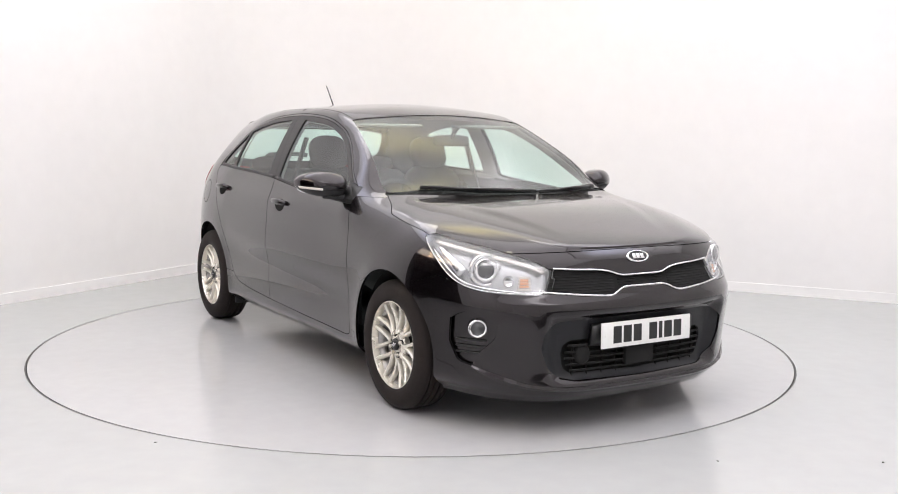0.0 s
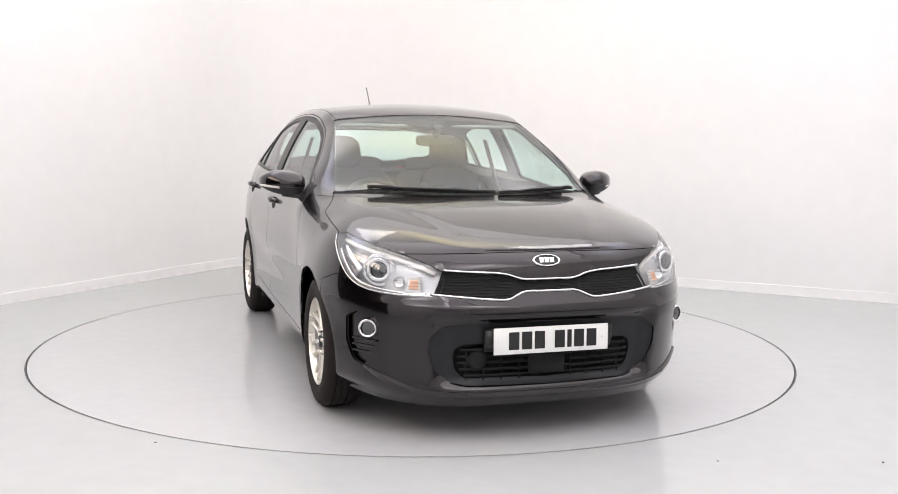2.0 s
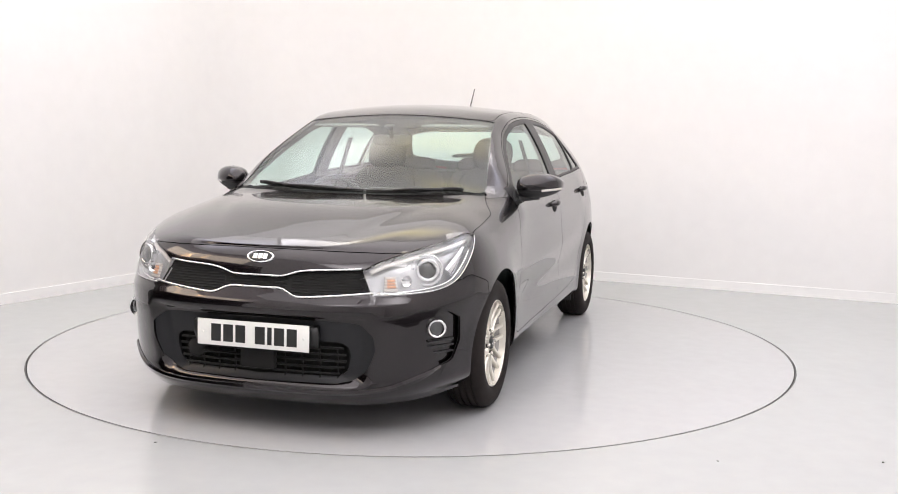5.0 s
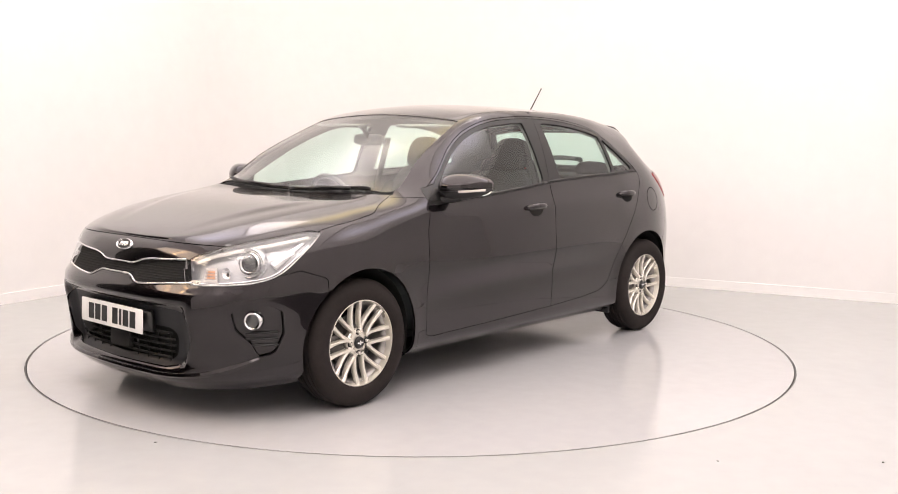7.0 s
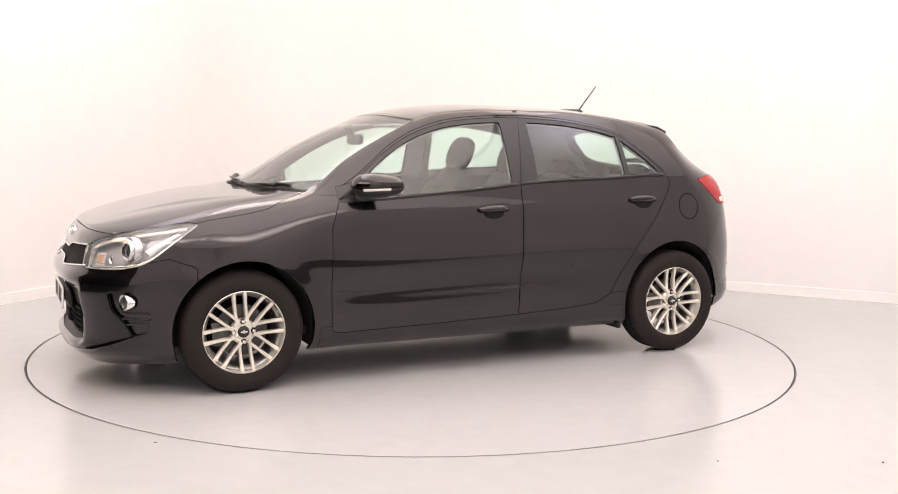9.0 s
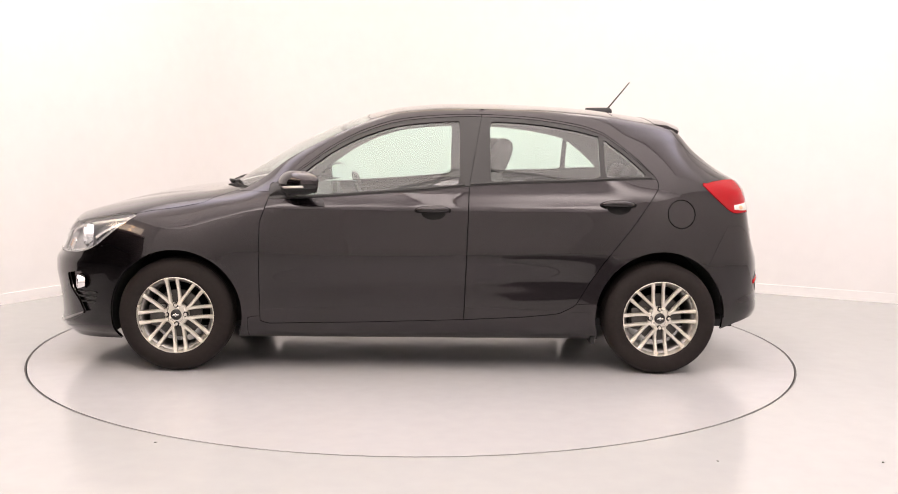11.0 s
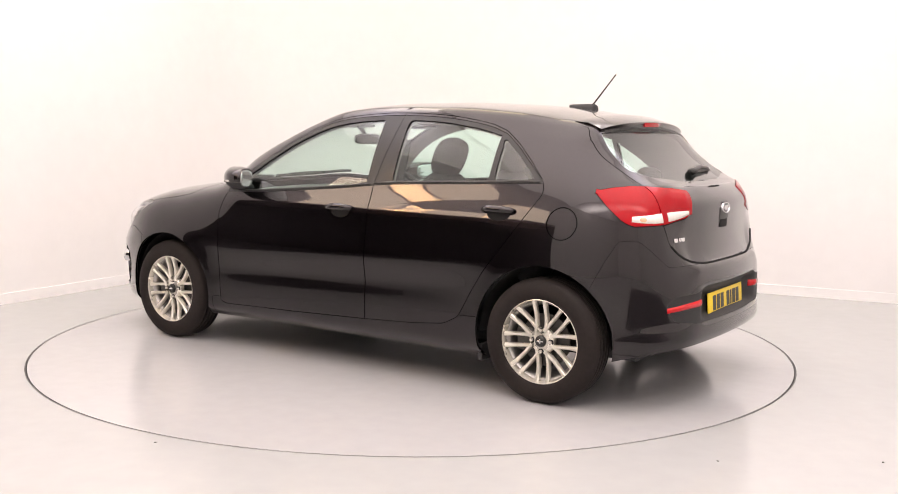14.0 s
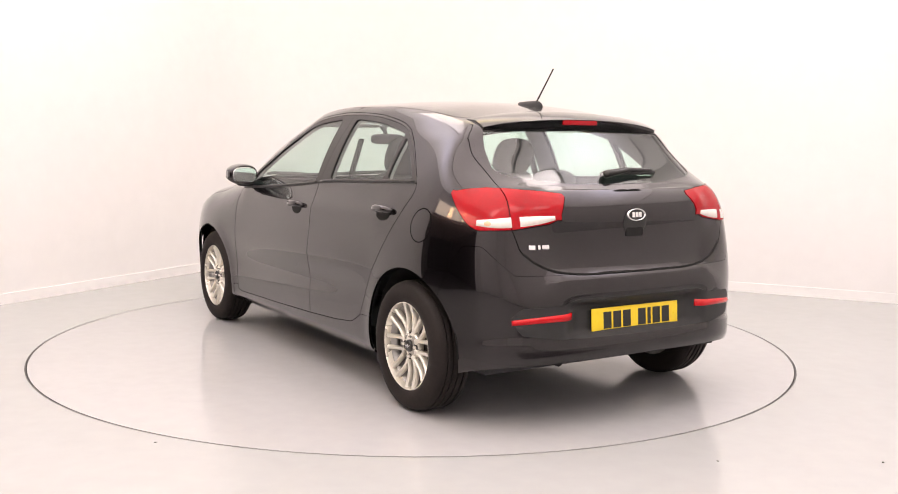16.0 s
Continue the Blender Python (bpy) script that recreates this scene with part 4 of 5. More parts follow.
both("projector_ring", lambda: on_nose(ring(0.036, 0.050, -0.02, 0.014), 48.5, 0.712, -0.030), CHROME, hs, "chrome projector ring", angle=40)
both("projector_lens", lambda: on_nose(dome(0.037, 0.018), 48.5, 0.712, -0.036), LENS, hs, "dark glass projector lens")
both("bezel_ring", lambda: on_nose(ring(0.056, 0.070, -0.03, 0.004), 48.5, 0.712, -0.036), REFLECT, hs, "silver bezel ring", angle=40)


def skin_strip(pts, width, out, thick=0.004, where=nose_point):
    """A band that follows the skin through points, standing proud of it."""
    bm, rows = bmesh.new(), []
    for i, (a, z) in enumerate(pts):
        p, n = where(a, z, out)
        q, _ = where(*pts[min(i + 1, len(pts) - 1)])
        o, _ = where(*pts[max(i - 1, 0)])
        d = (q - o).normalized()
        s = n.cross(d).normalized() * (width[i] if isinstance(width, (list, tuple)) else width) / 2
        rows.append([bm.verts.new(c) for c in (p - s - n * thick, p - s * 0.9, p + n * thick * 0.5, p + s * 0.9, p + s - n * thick)])
    for a, b in zip(rows, rows[1:]):
        for j in range(4):
            bm.faces.new((a[j], a[j + 1], b[j + 1], b[j]))
        bm.faces.new((a[4], a[0], b[0], b[4]))
    bm.faces.new(rows[0])
    bm.faces.new(rows[-1][::-1])
    bmesh.ops.recalc_face_normals(bm, faces=bm.faces)
    return bm


def curve(pts, n=24):
    f = spline(pts)
    return [tuple(q) for q in f(np.linspace(0, 1, n))]


both("light_guide", lambda: skin_strip(curve([(32.5, 0.705), (36, 0.730), (41.5, 0.755), (48, 0.778), (55, 0.797), (62, 0.814), (66, 0.824)]), 0.020, -0.022), LAMPWHITE, hs, "white running light guide")
both("lower_light_guide", lambda: skin_strip(curve([(34, 0.624), (40, 0.624), (46, 0.629), (52, 0.642), (56, 0.664), (60, 0.712), (66, 0.79)]), 0.010, -0.02), REFLECT, hs, "silver lower lamp trim")
both("side_reflector", lambda: skin_strip(curve([(55, 0.69), (59, 0.745), (64, 0.80)]), [0.05 - 0.035 * i / 23 for i in range(24)], -0.026), REFLECT, hs, "aluminised side reflector")


def signal():
    bm = bmesh.new()
    for k in range(5):
        z = 0.636 + 0.0125 * k
        p, n = nose_point(37.5 + 0.1 * k, z, -0.030)
        box(bm, -0.033 + 0.003 * k, 0.028, -0.006, 0.006, -0.0055, 0.0055, 0.002, facing(p, Vector((0.85, 0.5, 0))))
    return bm


both("turn_signal", signal, LAMPWHITE, hs, "ribbed turn signal reflector", angle=40)


def bulb():
    bm = bmesh.new()
    for k in range(3):
        z = 0.6485 + 0.0125 * k
        p, n = nose_point(37.4 + 0.1 * k, z, -0.0275)
        box(bm, -0.026 + 0.003 * k, 0.014, -0.005, 0.005, -0.0052, 0.0052, 0.002, facing(p, Vector((0.85, 0.5, 0))))
    return bm


both("signal_bulb", bulb, AMBER, hs, "pale amber signal ribs", angle=40)
both("high_beam", lambda: on_nose(dome(0.024, -0.012), 42.0, 0.668, -0.03), CHROME, hs, "chrome high-beam bowl")
both("lens_cover", lambda: piece("headlamp", push=0.0, gap=0.001, lip=0.0), CLEAR, hs, "clear plastic lens cover")
both("lamp_rim", lambda: skin_strip(curve([(33.2, 0.6145), (35, 0.6135), (37, 0.6135), (43.4, 0.617), (49, 0.623), (54, 0.642), (57.5, 0.670), (62, 0.729), (66, 0.781), (69.5, 0.826)], 60), 0.0032, 0.0005, 0.002), SATIN, hs, "thin bright lamp edge")

# ---- grille, intakes and fog lamps ----


def front_strip(pts, width, out, n=60):
    return skin_strip(curve(pts, n), width, out, 0.006, on_front)


TOP = [(-0.446, 0.714), (-0.33, 0.707), (-0.215, 0.700), (-0.165, 0.690), (-0.125, 0.677), (-0.07, 0.674), (0, 0.674)]
LOW = [(-0.510, 0.620), (-0.36, 0.607), (-0.23, 0.597), (-0.185, 0.599), (-0.15, 0.614), (-0.118, 0.625), (-0.06, 0.627), (0, 0.627)]
mirror_pts = lambda pts: pts + [(-y, z) for y, z in pts[-2::-1]]
part("grille_strip", front_strip(mirror_pts(TOP), 0.0085, 0.004), SATIN, car, "upper satin chrome grille strip")
part("grille_strip", front_strip(mirror_pts(LOW), 0.0095, 0.004), SATIN, car, "lower satin chrome grille strip")
# a fine lattice in the grille
for k in range(9):
    z = 0.618 + 0.0105 * k
    pts = [(y, z) for y in np.linspace(-0.47, 0.47, 40)]
    pts = [(y, zz) for y, zz in pts if (abs(y) > 0.15 or 0.632 < zz < 0.668) and abs(y) < 0.505 - (zz - 0.62) * 0.7]
    for seg in ([q for q in pts if q[0] < -0.14], [q for q in pts if abs(q[0]) <= 0.14], [q for q in pts if q[0] > 0.14]):
        if len(seg) > 2 and (abs(seg[0][0]) > 0.14 or 0.632 < z < 0.668):
            part("grille_bar", skin_strip(seg, 0.004, -0.010, 0.002, on_front), DARK, car)
for z, yl in ((0.295, 0.39), (0.322, 0.40), (0.349, 0.40), (0.376, 0.39), (0.270, 0.37)):
    part("intake_slat", skin_strip([(y, z) for y in np.linspace(-yl, yl, 40)], 0.009, -0.044, 0.008, on_front), DARK, car)
for y in (-0.36, -0.28, -0.2, -0.12, 0.12, 0.2, 0.28, 0.36):
    part("intake_bar", skin_strip([(y, z) for z in np.linspace(0.25, 0.37, 8)], 0.007, -0.050, 0.006, on_front), DARK, car)
bm = bmesh.new()
p, n = on_front(0, 0.325)
box(bm, p.x - 0.06, p.x - 0.030, -0.082, 0.082, 0.275, 0.372, 0.01)
part("radar_cover", bm, DARK, car, "plain black sensor cover", angle=40)
bm = bmesh.new()
lathe(bm, [(0.0, 0.012), (0.03, 0.010), (0.042, 0.0), (0.045, -0.02)], 28, "y")
bmesh.ops.remove_doubles(bm, verts=bm.verts, dist=1e-4)
bmesh.ops.recalc_face_normals(bm, faces=bm.faces)
p, n = on_front(-0.31, 0.335, -0.045)
bm.transform(facing(p, Vector((1, 0, 0))))
part("intake_horn", bm, DARK, car, "round black horn behind the intake")
part("plate_plinth", skin_strip([(y, 0.42) for y in np.linspace(-0.29, 0.29, 30)], 0.10, -0.022, 0.02, on_front), BLACK, car, "black plate plinth")
fogs = [part("fog_lamp", on_nose(ring(0.0305, 0.0405, -0.03, 0.006), 49.3, 0.462, 0.000, Vector((0.9, 0.42, 0))), CHROME, car, "round chrome-ringed fog lamp", angle=40)]
fogs.append(flip(fogs[0]))
both("fog_lens", lambda: on_nose(dome(0.031, 0.010), 49.3, 0.462, -0.006, Vector((0.9, 0.42, 0))), LENS, fogs, "dark fog lamp lens")
for z in (0.405, 0.378, 0.351):
    bm = skin_strip([(a, z) for a in np.linspace(47.5, 56, 12)], 0.008, -0.014, 0.006)
    pair("fog_recess_rib", bm, MATT)


pair("front_splitter", skin_strip(curve([(0.02, 0.200), (15, 0.201), (28, 0.206), (38, 0.226), (45, 0.258), (51, 0.296)], 40), [0.024] * 24 + [0.024 + 0.0011 * i for i in range(10)] + [0.034 - 0.004 * i for i in range(6)], 0.003, 0.012), PAINT, "glossy black splitter lip", angle=35)

# ---- plates and badges ----
def number_plate(name, make, z, mat, label, lean):
    p, n = make(0, z)
    bm = bmesh.new()
    box(bm, -0.26, 0.26, 0, 0.006, -0.0555, 0.0555, 0.0025)
    ob = part(name, bm, mat, car, label, angle=40)
    d = Vector((1, 0, lean)) if p.x > 0 else Vector((-1, 0, lean))
    ob.matrix_basis = facing(Vector((2.064 if p.x > 0 else -1.894, 0, z)), d)
    x = -0.205
    for i in range(7):
        w = 0.020 if i == 2 else 0.046
        bm = bmesh.new()
        box(bm, x, x + w, 0.006, 0.0068, -0.037, 0.037)
        part("dark_bar", bm, INK, ob, smooth=False)
        x += w + (0.045 if i == 3 else 0.0115)
    for sx in (-0.235, 0.235):
        bm = dome(0.006, 0.002)
        bm.transform(Matrix.Translation((sx, 0.006, 0)))
        part("plate_screw", bm, mat, ob)
    if p.x < 0:
        for z0 in (-0.0505,):
            bm = bmesh.new()
            box(bm, -0.253, 0.253, 0.006, 0.0066, z0, z0 + 0.0018)
            part("plate_border", bm, INK, ob, smooth=False)
    return ob


number_plate("front_number_plate", on_front, 0.426, PLATEW, "white number plate with dark bars", 0.03)
number_plate("rear_number_plate", on_rear, 0.464, PLATEY, "yellow number plate with dark bars", 0.07)


def badge(name, p, n, w, h):
    m = facing(p, n)
    bm = bmesh.new()
    lathe(bm, [(0.82, -0.002), (0.83, 0.004), (0.92, 0.006), (1.0, 0.002), (1.0, -0.004)], 40, "y")
    bmesh.ops.recalc_face_normals(bm, faces=bm.faces)
    bm.transform(m @ Matrix.Diagonal((w / 2, 1, h / 2, 1)))
    ob = part(name, bm, CHROME, car, "oval chrome badge")
    bm = dome(0.83, 0.003)
    bm.transform(m @ Matrix.Diagonal((w / 2, 1, h / 2, 1)))
    part("badge_field", bm, BLACK, ob, "dark badge field")
    bm = bmesh.new()
    for x0 in (-0.52, -0.16, 0.2):
        box(bm, x0 * w / 2, (x0 + 0.3) * w / 2, 0.002, 0.0048, -0.42 * h / 2, 0.42 * h / 2, 0.0008)
    bm.transform(m)
    part("badge_shape", bm, CHROME, ob, "plain chrome shapes", angle=40)
    return ob


p, n = on_front(0, 0.747, 0.003)
badge("front_badge", p, n, 0.128, 0.056)
p, n = on_rear(0, 0.925, 0.006)
badge("rear_badge", p, Vector((-1, 0, 0.1)), 0.112, 0.056)
bm = dome(1.0, 0.004, 40)
p, n = on_rear(0, 0.893, 0.001)
bm.transform(facing(p, n) @ Matrix.Diagonal((0.069, 1, 0.066, 1)))
part("badge_plate", bm, BLACK, hatch, "black rounded badge plate")
bm = bmesh.new()
box(bm, -0.05, 0.05, -0.004, 0.0055, -0.03, 0.016, 0.008)
p, n = on_rear(0, 0.857)
bm.transform(facing(p, n))
part("tailgate_release", bm, DARK, hatch, "black tailgate release recess", angle=40)
for y, w in ((0.547, 0.032), (0.512, 0.012), (0.480, 0.036)):
    p, n = on_rear(y, 0.797, 0.001)
    bm = bmesh.new()
    box(bm, -w / 2, w / 2, 0, 0.003, -0.0095, 0.0095, 0.001)
    bm.transform(facing(p, n))
    part("model_badge_bar", bm, CHROME, hatch, "small plain chrome bar", angle=40)

# ---- rear lamps ----
def tail_point(deg, z, out=0.0):
    """The skin at a bearing round the tail."""
    d = Vector((-math.cos(radians(deg)), math.sin(radians(deg)), 0))
    p, n = TREE.ray_cast(Vector((-1.2, 0, z)) + d * 2, -d)[:2]
    return p + n * out, n


def clear_strip(pts, w0, w1):
    return skin_strip(curve(pts, 24), [w0 + (w1 - w0) * math.sin(i / 23 * math.pi / 2) for i in range(24)], 0.0045, 0.003, tail_point)


tails = pair("tail_lamp", piece(("tail_lamp", "tail_white"), push=0.003, lip=0.03), RED, "red wrap-around tail lamp with clear strip")
both("clear_section", lambda: clear_strip([(56.3, 0.899), (52, 0.899), (46.7, 0.904)], 0.026, 0.046), LAMPWHITE, tails, "clear reversing lamp section")


def tail_bulb():
    d = Vector((-math.cos(radians(53)), math.sin(radians(53)), 0))
    p, n = TREE.ray_cast(Vector((-1.2, 0, 0.897)) + d * 2, -d)[:2]
    bm = dome(1.0, 0.003)
    bm.transform(facing(p + n * 0.0055, n) @ Matrix.Diagonal((0.016, 1, 0.011, 1)))
    return bm


both("tail_bulb", tail_bulb, AMBER, tails, "amber bulb behind the clear lens")
inner_tails = []
for i in range(2):
    ob = part("inner_tail_lamp", piece(("tail_lamp_hatch", "tail_white_hatch"), push=0.003, lip=0.03), RED, hatch, "red inner tail lamp")
    if i:
        ob.data.transform(Matrix.Diagonal((1, -1, 1, 1)))
        ob.data.flip_normals()
    ob2 = part("inner_clear_section", clear_strip([(34.2, 0.922), (39, 0.913), (44.5, 0.906)], 0.020, 0.044), LAMPWHITE, hatch, "clear inner lamp section")
    if i:
        ob2.data.transform(Matrix.Diagonal((1, -1, 1, 1)))
        ob2.data.flip_normals()


def rear_strip(pts, width, out, thick=0.006):
    return skin_strip(curve(pts, 24), width, out, thick, on_rear)


pair("rear_reflector", rear_strip([(0.375, 0.500), (0.50, 0.497), (0.60, 0.490), (0.655, 0.484)], [0.034 - 0.010 * i / 23 for i in range(24)], 0.003), REDDEEP, "red rear reflector strip")

# the shadow line under the tailgate, drawn as a black strip
part("hatch_seal", rear_strip([(-0.590, 0.772), (-0.530, 0.726), (-0.42, 0.688), (-0.2, 0.676), (0, 0.676), (0.2, 0.676), (0.42, 0.688), (0.530, 0.726), (0.590, 0.772)], [0.011] * 24, 0.003), DARK, car, "dark gap under the tailgate")

# ---- roof spoiler, aerial and wipers ----
bm, rows = bmesh.new(), []
for y in np.linspace(-0.53, 0.53, 45):
    a = abs(y) / 0.53
    x0, x1 = -1.29, -1.475 + 0.045 * a ** 3
    zt = float(CENTRE_Z(-1.29)) - 0.052 * a ** 2
    zt0 = on_top(x0, y)[0].z
    ze = 1.352 - 0.030 * a ** 2 - 0.012 * a ** 6
    xm = (x0 + x1) / 2
    rows.append([bm.verts.new(c) for c in ((x0, y, zt0 + 0.002), (xm, y, (zt0 + ze) / 2 + 0.012), (x1 + 0.015, y, ze + 0.004), (x1, y, ze - 0.004), (x1 + 0.012, y, ze - 0.034), (x1 + 0.04, y, ze - 0.050), (xm, y, ze - 0.045), (x0, y, zt0 - 0.04))])
for a, b in zip(rows, rows[1:]):
    for j in range(8):
        bm.faces.new((a[j], a[(j + 1) % 8], b[(j + 1) % 8], b[j]))
bm.faces.new(rows[0][::-1])
bm.faces.new(rows[-1])
bmesh.ops.recalc_face_normals(bm, faces=bm.faces)
spoiler = part("roof_spoiler", bm, PAINT, hatch, angle=50)
bm = bmesh.new()
box(bm, -1.4755, -1.45, -0.105, 0.105, 1.322, 1.345, 0.004)
part("high_brake_lamp", bm, RED, hatch, "red high-level brake lamp", angle=40)

bm = bmesh.new()
rows = []
for t in np.linspace(0, 1, 12):
    x = -0.995 - 0.155 * t
    w = 0.036 * math.sin(math.pi * min(0.999, 0.12 + 0.72 * t)) ** 0.6
    h = 0.016 + 0.022 * t if t < 0.95 else 0.030
    z = on_top(x, 0)[0].z - 0.004
    rows.append([bm.verts.new((x, w * math.cos(a), z + h * max(0, math.sin(a)) ** 0.7)) for a in np.linspace(0, math.pi, 10)])
for a, b in zip(rows, rows[1:]):
    for j in range(9):
        bm.faces.new((a[j], a[j + 1], b[j + 1], b[j]))
bm.faces.new(rows[0])
bm.faces.new(rows[-1][::-1])
bmesh.ops.recalc_face_normals(bm, faces=bm.faces)
aerial = part("roof_aerial", bm, MATT, car, "black roof aerial with short mast")
bm = bmesh.new()
tube(bm, [(-1.118, 0, 1.425), (-1.130, 0, 1.442), (-1.250, 0, 1.590), (-1.256, 0, 1.597)], [0.008, 0.0045, 0.0032, 0.004], 10)
part("mast", bm, MATT, aerial)


def wiper(name, path, blade, parent, where):
    bm = bmesh.new()
    pts = [where(*q, o)[0] for q, o in path]
    tube(bm, pts, [0.011] + [0.007] * (len(pts) - 2) + [0.006], 8)
    ob = part(name, bm, BLACK, parent, "black wiper arm and blade")
    bm = bmesh.new()
    pts = [where(*q, 0.006)[0] for q in curve(blade, 16)]
    tube(bm, pts, 0.008, 6)
    pts = [where(*q, 0.013)[0] for q in curve(blade, 16)]
    tube(bm, pts, [0.004] + [0.007] * 14 + [0.004], 6)
    part("wiper_blade", bm, BLACK, ob)
    return ob


wiper("front_wiper", [((1.095, -0.04), 0.012), ((1.09, -0.20), 0.022), ((1.065, -0.36), 0.020)], [(1.10, 0.10), (1.085, -0.2), (1.035, -0.42), (0.985, -0.53)], car, on_top)
wiper("front_wiper", [((1.035, 0.50), 0.012), ((1.075, 0.36), 0.02), ((1.095, 0.26), 0.018)], [(1.105, 0.12), (1.085, 0.30), (1.03, 0.48), (0.98, 0.585)], car, on_top)
bm = bmesh.new()
p0 = on_rear(0.03, 1.085, 0.02)[0]
tube(bm, [p0 + Vector((0.01, 0.015, -0.006)), p0 + Vector((0, 0, 0)), on_rear(-0.12, 1.100, 0.022)[0], on_rear(-0.27, 1.100, 0.016)[0]], [0.022, 0.022, 0.014, 0.008], 10, 0.8)
rw = part("rear_wiper", bm, BLACK, hatch, "black rear wiper")
bm = bmesh.new()
tube(bm, [on_rear(y, 1.097, 0.006)[0] for y in np.linspace(0.02, -0.29, 10)], 0.010, 6)
part("rear_wiper_blade", bm, BLACK, hatch)


# ---- door mirrors and handles ----
def egg(bm, cx, cy, cz, rx, ry, rz, px=2.6, n=28, k=16):
    """A rounded block: a superellipsoid."""
    g = lambda v, e: math.copysign(abs(v) ** e, v)
    rows = []
    for i in range(1, k):
        a = -math.pi / 2 + math.pi * i / k
        rows.append([bm.verts.new((cx + rx * g(math.cos(a), 2 / px) * g(math.cos(b), 2 / px), cy + ry * g(math.cos(a), 2 / px) * g(math.sin(b), 2 / px), cz + rz * g(math.sin(a), 2 / px)))
                     for b in [2 * math.pi * j / n for j in range(n)]])
    for a, b in zip(rows, rows[1:]):
        for j in range(n):
            bm.faces.new((a[j], a[(j + 1) % n], b[(j + 1) % n], b[j]))
    bm.faces.new(rows[0][::-1])
    bm.faces.new(rows[-1])


# the housing sweeps back towards its outer end
MIRROR_POSE = Matrix(((0.98, -0.36, 0, 0.640), (0, 1.12, 0, 0.902), (0, 0, 1.02, 1.010), (0, 0, 0, 1)))


def mirror_shell(z0, z1, grow=0.0):
    bm = bmesh.new()
    egg(bm, 0, 0, 0, 0.095 + grow, 0.100 + grow, 0.064 + grow, 3.0, 40, 26)
    for v in bm.verts:
        t = v.co.y / 0.100
        v.co.z *= 1 - 0.34 * max(0, t) ** 1.3
        v.co.z += 0.006 * t
        v.co.x = max(v.co.x, -0.07) - 0.035 * t * t * (1 if v.co.x > 0 else 0.2) - 0.02 * t
        if v.co.x > 0:
            v.co.x *= 1 - 0.25 * abs(v.co.z) / 0.06
    bmesh.ops.bisect_plane(bm, geom=bm.verts[:] + bm.edges[:] + bm.faces[:], plane_co=(0, 0, z0), plane_no=(0, 0, -1), clear_outer=True)
    bmesh.ops.bisect_plane(bm, geom=bm.verts[:] + bm.edges[:] + bm.faces[:], plane_co=(0, 0, z1), plane_no=(0, 0, 1), clear_outer=True)
    bmesh.ops.holes_fill(bm, edges=[e for e in bm.edges if e.is_boundary])
    bmesh.ops.recalc_face_normals(bm, faces=bm.faces)
    bm.transform(MIRROR_POSE)
    return bm


mirrors = pair("door_mirror", mirror_shell(-0.019, 0.09), PAINT, "black door mirror with indicator strip", angle=50)
both("mirror_base", lambda: mirror_shell(-0.09, -0.021, -0.003), MATT, mirrors, "matt black mirror base", angle=50)


def stalk():
    bm = bmesh.new()
    tube(bm, [(0.66, 0.905, 0.955), (0.675, 0.85, 0.948), (0.69, 0.79, 0.945), (0.70, 0.755, 0.945)], [0.022, 0.022, 0.028, 0.04], 12, 0.7)
    return bm


both("mirror_stalk", stalk, MATT, mirrors, "matt black mirror stalk")


def indicator():
    bm, rows = bmesh.new(), []
    tree = BVHTree.FromBMesh(mirror_shell(-0.09, 0.09))
    for a in np.linspace(20, 112, 24):
        d = Vector((math.cos(radians(a)), math.sin(radians(a)), 0))
        row = []
        for dz in (-0.0085, -0.007, 0.0, 0.004, 0.0045):
            c = Vector((0.640, 0.902, 0.990 + dz + 0.008 * (a - 20) / 92))
            h = tree.ray_cast(c + d * 0.4, -d)[0]
            row.append(bm.verts.new(h + d * (0.003 if abs(dz) < 0.0072 and dz < 0.0042 else -0.002)))
        rows.append(row)
    for a, b in zip(rows, rows[1:]):
        for j in range(4):
            bm.faces.new((a[j], a[j + 1], b[j + 1], b[j]))
    bmesh.ops.recalc_face_normals(bm, faces=bm.faces)
    return bm


both("indicator_strip", indicator, LAMPWHITE, mirrors, "white indicator strip")


def mirror_glass():
    bm = bmesh.new()
    egg(bm, -0.0735, 0, -0.002, 0.004, 0.082, 0.047, 3.0, 28, 12)
    bm.transform(MIRROR_POSE @ Matrix(((1, -0.2, 0, 0), (0, 1, 0, 0), (0, 0, 1, 0), (0, 0, 0, 1))))
    return bm


both("mirror_glass", mirror_glass, MIRROR, mirrors, "silvered mirror glass")


def sail():
    bm = bmesh.new()
    pts = [on_side(x, z, 0.003)[0] for x, z in ((0.80, 0.935), (0.69, 0.945), (0.69, 1.00), (0.715, 1.0))]
    bm.faces.new([bm.verts.new(p) for p in pts])
    r = bmesh.ops.extrude_face_region(bm, geom=bm.faces[:])
    for v in r["geom"]:
        if isinstance(v, bmesh.types.BMVert):
            v.co.y -= 0.008
    bmesh.ops.recalc_face_normals(bm, faces=bm.faces)
    return bm


both("mirror_sail", sail, MATT, mirrors, "black mirror triangle")


